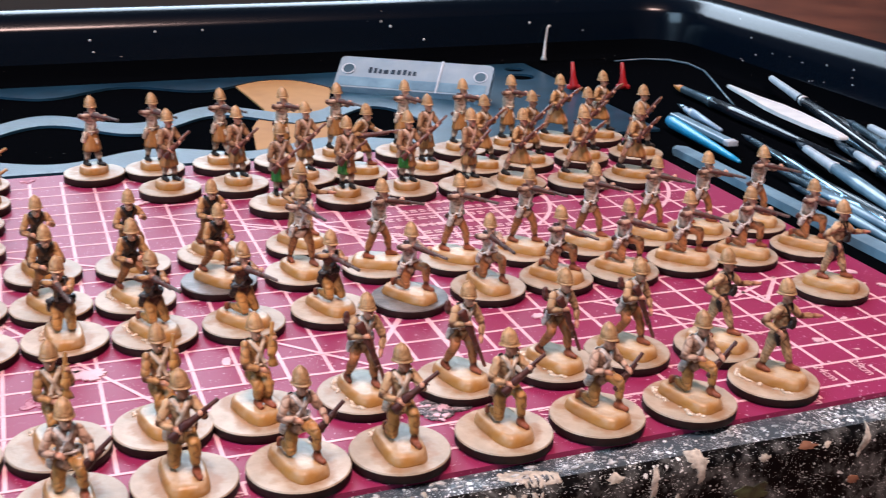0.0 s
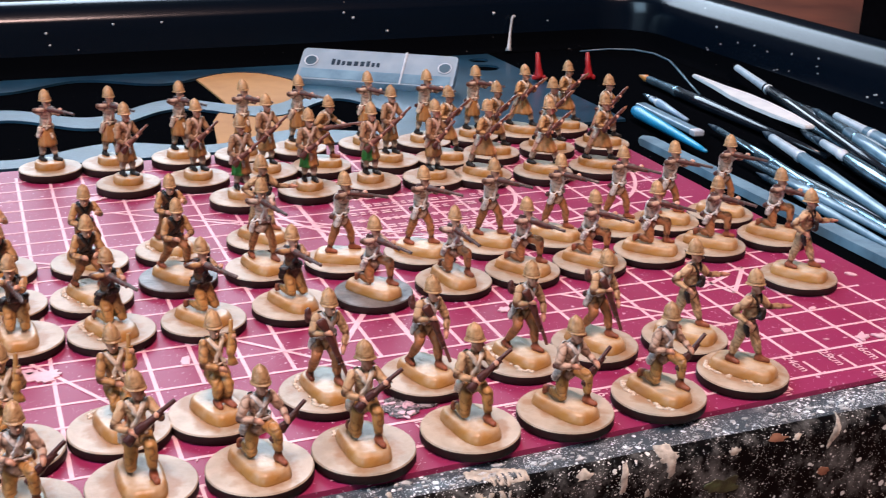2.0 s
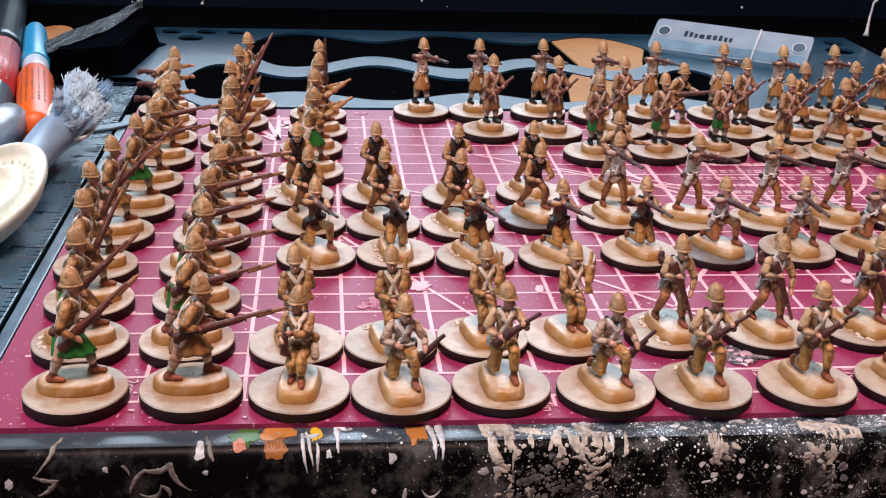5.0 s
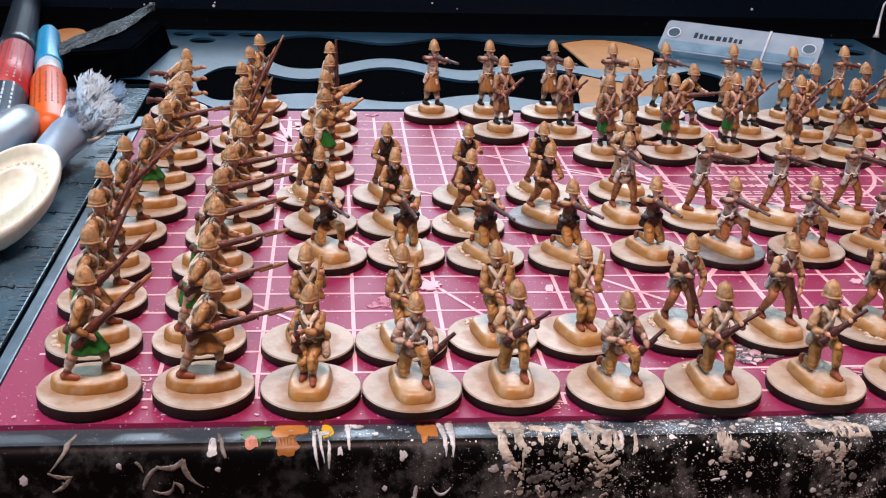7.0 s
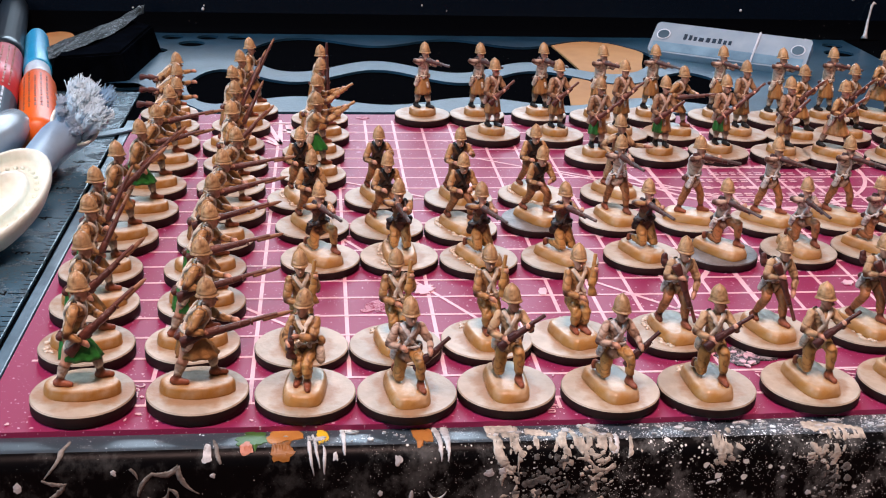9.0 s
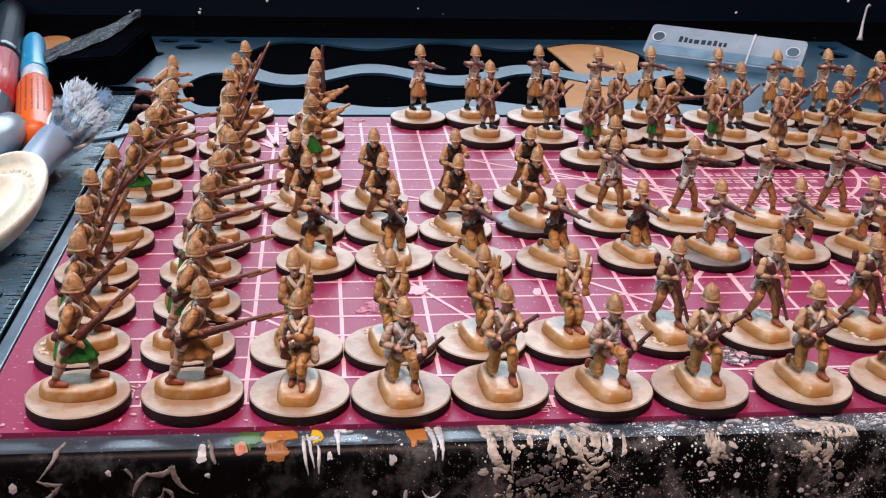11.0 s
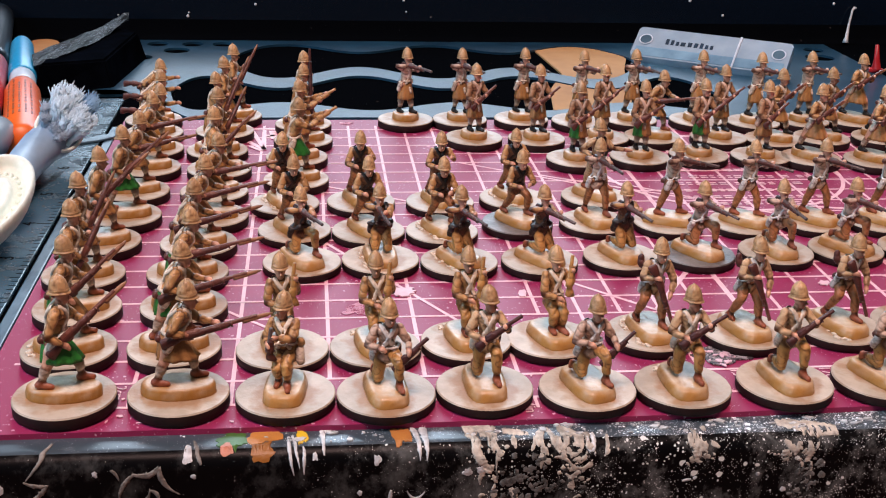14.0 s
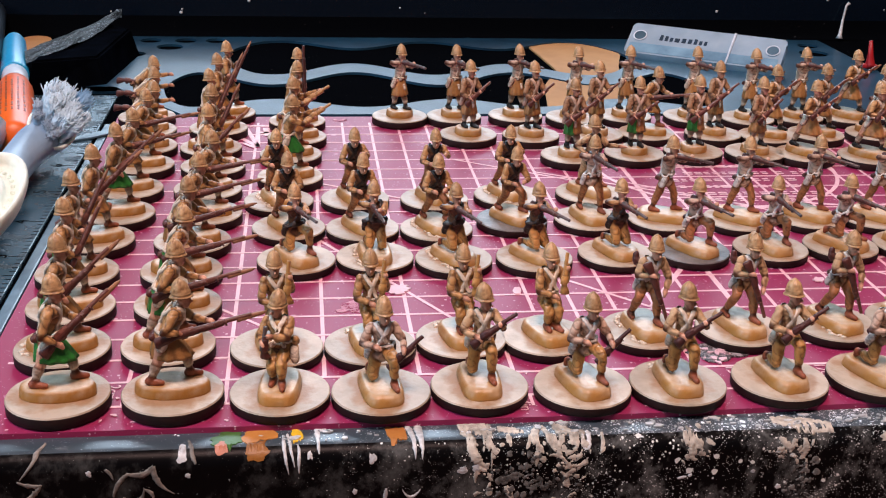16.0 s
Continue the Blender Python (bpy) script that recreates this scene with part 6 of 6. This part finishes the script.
def marker_pen():
    t = empty("marker_pen", label="fat marker with grey cap and red label", category="marker pen")
    a, b = (-0.0473, 0.150, 0.0078), (-0.0915, 0.378, 0.0082)
    barrel = part("barrel", lying(bmesh.new(), a, b, [(0, 0.0065), (0.01, 0.0072), (0.205, 0.0072)]), "navy", t, "dark blue lower label")
    band = part("label_band", lying(bmesh.new(), a, b, [(0.2, 0.0073), (0.49, 0.0073)]), "redlabel", t, "red paper label")
    part("cap", lying(bmesh.new(), a, b, [(0.49, 0.0076), (0.55, 0.0076), (0.555, 0.0071), (0.97, 0.0066), (1.0, 0.0056)]), "capgrey", t, "glossy grey cap")
    print_rows("print", a, b, 0.0073, 0.22, 0.47, (-30, -12, 6, 24, 42), "boot", band, 2)
    print_rows("print", a, b, 0.0072, 0.05, 0.18, (-20, 4, 28), "white", barrel, 3)


marker_pen()


def glue_bottle():
    t = empty("glue_bottle", label="small bottle with blue cap and orange label", category="bottle")
    a, b = (-0.0335, 0.158, 0.0072), (-0.0695, 0.322, 0.0075)
    body = part("body", lying(bmesh.new(), a, b, [(0, 0.0052), (0.02, 0.0064), (0.38, 0.0064), (0.43, 0.0054)]), "orange", t, "orange label")
    part("neck", lying(bmesh.new(), a, b, [(0.42, 0.0055), (0.46, 0.005), (0.54, 0.0048)]), "white", t, "white neck")
    part("cap", lying(bmesh.new(), a, b, [(0.53, 0.005), (0.54, 0.0054), (0.88, 0.0047), (0.92, 0.0038)]), "blue", t, "blue plastic cap")
    print_rows("print", a, b, 0.0064, 0.1, 0.36, (-40, -22, -4, 14, 32), "boot", body, 6)


glue_bottle()


def frosted_cap():
    t = empty("frosted_cap", label="frosted clear plastic cap", category="cap")
    part("shell", lying(bmesh.new(), (-0.0475, 0.118, 0.0095), (-0.0405, 0.166, 0.0105), [(0, 0.006), (0.05, 0.0068), (0.7, 0.0068), (0.9, 0.0056), (1.0, 0.003)]), "frosted", t)


frosted_cap()


def black_box():
    t = empty("black_box", label="worn black card box with a scuffed lifted flap", category="box")
    bm = bmesh.new()
    prism(bm, [(-0.0500, 0.2500), (-0.0215, 0.2620), (-0.0150, 0.3170), (-0.0330, 0.3270), (-0.0525, 0.2900)], TF, 0.0115)
    for v in bm.verts:  # the sides lean in a little towards the top
        if v.co.z > 0.005:
            v.co.x += (-0.034 - v.co.x) * 0.2
            v.co.z += 0.0012 * math.sin(v.co.y * 60)
    bmesh.ops.bevel(bm, geom=bm.edges[:], offset=0.0009, segments=2, affect="EDGES")
    part("carton", bm, "card_black", t)
    bm = bmesh.new()
    n, m = 26, 7
    near, far = (Vector((-0.0492, 0.2500, 0.0112)), Vector((-0.0245, 0.3300, 0.0138))), (Vector((-0.0535, 0.2680, 0.0120)), Vector((-0.0252, 0.3400, 0.0152)))
    grid = []
    for i in range(n):
        u = i / (n - 1)
        a, b = near[0].lerp(near[1], u), far[0].lerp(far[1], u)
        mid = 0.35 * math.sin(u * math.pi)
        grid.append([bm.verts.new(a.lerp(b, v / (m - 1)) + Vector((mid * 0.010 * (1 - v / (m - 1)), 0, 0.0009 * math.sin(u * 9 + v) * u + 0.0007 * noise.noise(Vector((u * 9, v * 0.8, 2)))))) for v in range(m)])
    for a, b in zip(grid, grid[1:]):
        for v in range(m - 1):
            bm.faces.new((a[v], a[v + 1], b[v + 1], b[v]))
    bmesh.ops.solidify(bm, geom=bm.faces[:], thickness=0.0005)
    part("flap", bm, "scuffed", t, "lifted worn flap with chipped edges")


black_box()


def tan_disc():
    t = empty("tan_disc", label="round tan card lying behind the bottle", category="card")
    part("card", prism(bmesh.new(), [(-0.066 + 0.0085 * math.cos(k * 0.2618), 0.338 + 0.016 * math.sin(k * 0.2618)) for k in range(24)], TF + 0.0002, TF + 0.0018), "tan", t)


tan_disc()


def red_clips():
    for x, y in ((0.3115, 0.290), (0.3395, 0.294)):
        t = empty("red_clip", pose(x, y, TF + 0.0022 * (x < 0.315), 0, 0, -20), label="small red plastic clip standing in the tray", category="clip", group="red clips")
        part("spike", tube(bmesh.new(), [(0, 0, 0, 0.0024), (0, 0, 0.002, 0.0022), (-0.0004, 0, 0.006, 0.0013), (-0.0012, 0, 0.0125, 0.0008)], 10), "red", t)
        part("foot", box(bmesh.new(), -0.0032, 0.0032, -0.0014, 0.0014, 0, 0.002, 0.0005), "red", t)


red_clips()


def glue_strand():
    t = empty("glue_strand", label="thin whitish dried strand leaning on the tray wall", category="strand")
    part("strand", tube(bmesh.new(), [(0.3285, 0.360, 0.0002, 0.0018), (0.3288, 0.3605, 0.0025, 0.0009), (0.3300, 0.3625, 0.009, 0.0006), (0.3320, 0.365, 0.0160, 0.0006), (0.3332, 0.3655, 0.0170, 0.0008), (0.3340, 0.3652, 0.0166, 0.0006)], 8), "offwhite", t)


glue_strand()


# added strand that draws the faint highlight line along the tray's corner moulding
def clear_thread():
    t = empty("clear_thread", label="thin clear plastic thread curling on the tray floor", category="thread")
    z = TF + 0.0008
    part("thread", tube(bmesh.new(), [(0.366, 0.352, z, 0.0004), (0.384, 0.3535, z, 0.0005), (0.396, 0.348, z, 0.0006), (0.401, 0.336, z, 0.0006), (0.399, 0.318, z, 0.0006), (0.391, 0.2975, z, 0.0006), (0.378, 0.266, z, 0.0005), (0.371, 0.248, z, 0.0004)], 8), "greyblue", t, "", True)


clear_thread()


# ---- dried paint ----
# crusts on the tray's front: paint, middle (across, height), reach both ways, flakes
CRUSTS = [
    ("cream_crust", 0.0894, -0.0009, 0.0026, 0.001, 34),
    ("cream_crust", 0.091, -0.0069, 0.001, 0.003, 26),
    ("grey_crust", 0.0968, -0.0071, 0.0028, 0.0022, 60),
    ("cream_crust", 0.106, -0.0027, 0.0034, 0.0012, 50),
    ("cream_crust", 0.1075, -0.0085, 0.0014, 0.003, 34),
    ("grey_crust", 0.1004, -0.0111, 0.004, 0.0014, 50),
    ("cream_crust", 0.132, -0.004, 0.0016, 0.0016, 26),
    ("cream_crust", 0.1523, -0.005, 0.002, 0.0014, 30),
    ("grey_crust", 0.1548, -0.0103, 0.0018, 0.004, 46),
]


def dried_paint():
    rng = random.Random(21)
    t = empty("paint_splashes", label="splashes of dried paint on mat and tray edge", category="paint splash", kind="stuff")
    bm = bmesh.new()
    blot(bm, 0.0785, 0.054, 0.00015, 0.0042, rng, 0.75)
    blot(bm, 0.0745, 0.057, 0.00015, 0.0022, rng, 0.6)
    for x, y, r in ((0.108, 0.052, 0.0017), (0.1015, 0.1745, 0.0038), (0.262, 0.031, 0.0013), (0.247, 0.0215, 0.0017), (0.262, 0.0125, 0.0022), (0.267, 0.0118, 0.0015), (0.268, 0.039, 0.0013), (0.285, 0.058, 0.0016), (0.287, 0.047, 0.0013), (0.187, 0.055, 0.0016)):
        blot(bm, x, y, 0.00015, r, rng, rng.uniform(0.5, 0.9), rng.uniform(0, 3))
    for k in range(70):
        blot(bm, rng.uniform(-0.005, 0.29), rng.uniform(-0.007, 0.02), 0.00015, rng.uniform(0.0002, 0.0006), rng, rng.uniform(0.3, 0.9), rng.uniform(0, 3), 0.0001, 4)
    for k in range(26):
        blot(bm, rng.gauss(0.1465, 0.004), rng.gauss(0.0175, 0.002), 0.0004, rng.uniform(0.0003, 0.0011), rng, rng.uniform(0.3, 0.8), rng.uniform(0, 3), 0.0002)
    part("mat_splashes", bm, "pinkwhite", t, "pale splashes on the mat")
    bm = bmesh.new()
    blot(bm, 0.146, 0.0165, 0.00012, 0.0062, rng, 0.6, 0.2)
    part("grey_stain", bm, "greystain", t, "dirty grey stain on the mat")
    bm = bmesh.new()
    blot(bm, 0.067, 0.0445, 0.0001, 0.0042, rng, 0.8, 0.4, 0.00008)
    blot(bm, 0.0697, 0.2085, 0.0001, 0.0026, rng, 0.6, 0.0, 0.00008)
    part("thin_stain", bm, "rosestain", t, "thin rubbed stain on the mat")
    bm = bmesh.new()
    for k in range(150):
        x = 0.045 + 0.245 * rng.random() ** 0.75
        blot(bm, x, rng.uniform(-0.0135, -0.0095), TF + 0.0001, rng.uniform(0.0002, 0.0008) * rng.choice((0.6, 1, 1.4)), rng, rng.uniform(0.3, 0.8), rng.uniform(-0.4, 0.4), 0.00025)
    part("edge_splashes", bm, "offwhite", t, "whitish crust along the tray edge")
    def onto(u, v, lift):
        """The point of the tray's front edge at width u and height v; heights above the floor lie back on the flat band."""
        if v > TF - 0.0006:
            return Vector((u, Y0 + 0.0022 + (v - TF + 0.0006) * 2.4, TF + lift))
        over = max(0.0, v - (TF - 0.0035))
        y = Y0 + 0.0035 - math.sqrt(max(0.0, 0.0035 ** 2 - over ** 2)) if over else Y0 + 0.0008 * (v + 0.0047) / -0.0153
        return Vector((u, y - lift, v + lift * over / 0.0035))

    def smear_at(bm, x, z, rx, rz, skew=0.0, n=26):
        """A ragged patch of dried paint on the tray's front face."""
        rings, jit = [], [rng.uniform(-0.16, 0.16) for _ in range(n)]
        for share in (1.0, 0.98, 0.75, 0.5, 0.25):
            vs = []
            for i in range(n):
                an = 2 * math.pi * i / n
                k = (1 + 0.6 * noise.noise(Vector((x * 900 + math.cos(an) * 1.6, z * 900 + math.sin(an) * 1.6, 0.3))) + jit[i]) * share
                v = z + rz * k * math.sin(an)
                vs.append(bm.verts.new(onto(x + rx * k * math.cos(an) + skew * (v - z), v, -0.0001 if share == 1.0 else 0.00014 + 0.0001 * (1 - share))))
            rings.append(vs)
        for lo, hi in zip(rings, rings[1:]):
            for i in range(n):
                bm.faces.new((lo[i], hi[i], hi[(i + 1) % n], lo[(i + 1) % n]))
        bm.faces.new(rings[-1][::-1])

    def streak(bm, x0, z0, x1, z1, w0, w1, bend):
        """A brushed stroke of paint from one spot to another; widths in millimetres."""
        d = Vector((x1 - x0, z1 - z0))
        side = Vector((-d.y, d.x)).normalized()
        n, rows, seed = 26, [], rng.uniform(0, 90)
        for i in range(n + 1):
            f = i / n
            c = Vector((x0, z0)) + d * f + Vector((-d.y, d.x)) * bend * 4 * f * (1 - f)
            w = (w0 + (w1 - w0) * f) / 2500 * (0.35 + 0.65 * math.sin(math.pi * min(1, max(0.0, 0.12 + f * 0.8))))
            row = []
            for g, lift in ((1.05, -0.0001), (1.0, 0.00008), (0.5, 0.00014), (-0.5, 0.00014), (-1.0, 0.00008), (-1.05, -0.0001)):
                p = c + side * w * (g + math.copysign(1.1 * noise.noise(Vector((f * 9, math.copysign(3, g), seed))) + rng.uniform(-0.4, 0.4), g))
                row.append(bm.verts.new(onto(p.x, p.y, lift)))
            rows.append(row)
        for a, b in zip(rows, rows[1:]):
            for k in range(5):
                f = bm.faces.new((a[k], b[k], b[k + 1], a[k + 1]))
                f.smooth = True
        bm.faces.new(rows[0])
        bm.faces.new(rows[-1][::-1])

    def patch(key, x, z, rx, rz):
        bm = bmesh.new()
        smear_at(bm, x, z, rx, rz, rng.uniform(-0.3, 0.3))
        part("dab", bm, key, t)

    bm = bmesh.new()
    streak(bm, 0.0076, -0.0004, 0.0035, -0.0056, 0.80, 0.34, 0)
    streak(bm, 0.0030, -0.0060, 0.0074, -0.0069, 0.57, 0.91, -0.1)
    streak(bm, 0.0070, -0.0071, 0.0036, -0.0102, 1.02, 0.68, 0.1)
    streak(bm, 0.0229, -0.0050, 0.0277, -0.0037, 0.91, 1.59, -0.2)
    streak(bm, 0.0277, -0.0037, 0.0313, -0.0098, 1.48, 0.34, -0.15)
    streak(bm, 0.0231, -0.0050, 0.0201, -0.0101, 1.02, 0.68, -0.1)
    streak(bm, 0.0219, -0.0104, 0.0258, -0.0083, 0.80, 0.80, -0.4)
    streak(bm, 0.0258, -0.0086, 0.0273, -0.0111, 0.91, 0.57, 0.2)
    streak(bm, 0.0338, -0.0006, 0.0355, -0.0035, 0.57, 0.80, 0.05)
    streak(bm, 0.0190, -0.0039, 0.0203, -0.0062, 0.80, 0.23, 0.1)
    streak(bm, 0.0337, -0.0025, 0.0323, -0.0024, 1.36, 1.36, 0)
    part("grey_streaks", bm, "greycurl", t, "streaks of dried grey paint")
    bm = bmesh.new()
    streak(bm, 0.0517, -0.0004, 0.0527, -0.0064, 0.80, 0.23, 0)
    streak(bm, 0.0524, -0.0002, 0.0538, -0.0049, 0.68, 0.23, 0.05)
    streak(bm, 0.0547, -0.0018, 0.0546, -0.0062, 0.80, 0.34, 0)
    streak(bm, 0.0581, 0.0011, 0.0604, 0.0010, 1.82, 1.36, 0)
    streak(bm, 0.0580, 0.0006, 0.0585, -0.0026, 1.02, 0.45, 0)
    streak(bm, 0.0712, -0.0105, 0.0709, -0.0137, 0.68, 0.91, 0)
    streak(bm, 0.0743, -0.0108, 0.0778, -0.0111, 0.57, 0.80, -0.5)
    streak(bm, 0.0755, 0.0005, 0.0767, -0.0040, 1.36, 0.34, 0.1)
    streak(bm, 0.0775, 0.0009, 0.0782, -0.0026, 1.82, 0.91, 0)
    streak(bm, 0.0782, -0.0021, 0.0780, -0.0041, 0.57, 0.23, 0)
    streak(bm, 0.1093, -0.0014, 0.1100, -0.0034, 0.68, 0.91, 0)
    streak(bm, 0.1108, -0.0012, 0.1104, -0.0034, 0.80, 0.91, 0)
    streak(bm, 0.1290, -0.0108, 0.1308, -0.0104, 0.57, 0.68, 0)
    streak(bm, 0.1312, -0.0104, 0.1319, -0.0099, 0.68, 0.68, 0)
    streak(bm, 0.1443, -0.0094, 0.1446, -0.0101, 0.80, 0.68, 0)
    part("edge_drips", bm, "offwhite", t, "pale runs of paint down the tray front")
    bm = bmesh.new()
    streak(bm, 0.0856, 0.0006, 0.0907, 0.0002, 2.27, 1.59, 0)
    streak(bm, 0.0873, -0.0010, 0.0901, -0.0063, 2.05, 1.59, -0.1)
    streak(bm, 0.0901, -0.0058, 0.0885, -0.0100, 1.48, 0.57, -0.15)
    streak(bm, 0.0911, -0.0018, 0.0923, -0.0031, 0.91, 0.68, 0)
    streak(bm, 0.0915, -0.0030, 0.0915, -0.0068, 0.57, 0.23, 0)
    streak(bm, 0.0932, -0.0004, 0.0982, -0.0010, 1.14, 0.68, 0)
    streak(bm, 0.0994, -0.0021, 0.1013, -0.0004, 1.36, 1.14, 0)
    streak(bm, 0.1020, -0.0003, 0.1039, -0.0035, 1.14, 0.45, 0)
    streak(bm, 0.1041, -0.0003, 0.1082, -0.0014, 1.59, 0.91, 0)
    streak(bm, 0.1003, -0.0034, 0.1003, -0.0066, 1.36, 0.57, 0)
    streak(bm, 0.1028, -0.0042, 0.1063, -0.0064, 0.80, 0.57, 0.2)
    streak(bm, 0.1053, -0.0081, 0.1071, -0.0113, 0.57, 0.80, 0.1)
    streak(bm, 0.0946, -0.0110, 0.0958, -0.0139, 1.36, 1.36, 0)
    streak(bm, 0.1296, -0.0021, 0.1334, -0.0035, 1.36, 2.50, 0)
    streak(bm, 0.1309, -0.0034, 0.1318, -0.0065, 1.36, 0.45, 0)
    streak(bm, 0.1342, -0.0025, 0.1359, -0.0033, 1.02, 0.68, 0)
    streak(bm, 0.1492, -0.0025, 0.1519, -0.0051, 1.14, 1.36, 0)
    streak(bm, 0.1544, -0.0027, 0.1540, -0.0072, 1.36, 1.36, 0.1)
    streak(bm, 0.1552, -0.0072, 0.1556, -0.0112, 0.57, 0.23, 0)
    streak(bm, 0.1489, -0.0005, 0.1606, -0.0016, 1.59, 1.59, 0)
    smear_at(bm, 0.1905, -0.0025, 0.0024, 0.0010, 0)
    smear_at(bm, 0.1912, -0.0046, 0.0010, 0.0028, 0.1)
    smear_at(bm, 0.2309, -0.0050, 0.0008, 0.0027, 0.5)
    smear_at(bm, 0.1805, -0.0058, 0.0007, 0.0034, 0.1)
    smear_at(bm, 0.2215, -0.0036, 0.0009, 0.0007, 0.3)
    smear_at(bm, 0.2060, -0.0040, 0.0012, 0.0008, 0)
    smear_at(bm, 0.1862, -0.0098, 0.0006, 0.0008, 0)
    smear_at(bm, 0.1720, -0.0030, 0.0016, 0.0009, 0.2)
    part("edge_smears", bm, "cream_crust", t, "thick cream smears on the tray front")
    bm = bmesh.new()
    smear_at(bm, 0.0160, -0.0047, 0.00057, 0.00063, 0, 14)
    smear_at(bm, 0.0340, -0.0058, 0.00057, 0.00051, 0, 14)
    smear_at(bm, 0.0329, -0.0023, 0.00091, 0.00089, 0, 14)
    smear_at(bm, 0.0567, -0.0028, 0.00057, 0.00063, 0, 14)
    smear_at(bm, 0.0686, -0.0037, 0.00068, 0.00089, 0, 14)
    smear_at(bm, 0.0652, -0.0109, 0.00045, 0.00063, 0, 14)
    smear_at(bm, 0.0860, -0.0069, 0.00091, 0.00076, 0, 14)
    smear_at(bm, 0.0884, -0.0065, 0.00068, 0.00076, 0, 14)
    smear_at(bm, -0.0015, -0.0076, 0.00068, 0.00114, 0, 14)
    smear_at(bm, 0.1502, -0.0137, 0.00057, 0.00063, 0, 14)
    part("drops", bm, "offwhite", t, "round dried drops")
    # flaky crusts: many small ragged flakes that thin out round a middle
    for key, x, z, rx, rz, count in CRUSTS:
        bm = bmesh.new()
        for k in range(count):
            g = rng.uniform(0.00015, 0.00062)
            smear_at(bm, rng.gauss(x, rx), min(0.0002, rng.gauss(z, rz)), g * rng.uniform(0.7, 1.3), g * rng.uniform(0.6, 1.5), rng.uniform(-0.4, 0.4), 11)
        tagged(part("crust", bm, key, t, "flaky crust of dried paint"), kind="stuff")
    patch("dabsalmon", 0.0402, -0.0014, 0.00125, 0.00089)
    patch("dabgreen", 0.0415, -0.0007, 0.00295, 0.00114)
    patch("daborange", 0.0471, -0.0004, 0.00318, 0.00114)
    patch("dabrust", 0.0469, -0.0022, 0.00205, 0.00114)
    patch("dabyellow", 0.0542, -0.0002, 0.00091, 0.00152)
    patch("daborange", 0.0732, -0.0007, 0.00182, 0.00114)
    patch("dabbrown", 0.2165, -0.0032, 0.0022, 0.0008)
    patch("dabdark", 0.2043, -0.0118, 0.0040, 0.0018)
    patch("dabbrown", 0.2300, -0.0135, 0.0016, 0.0009)


dried_paint()
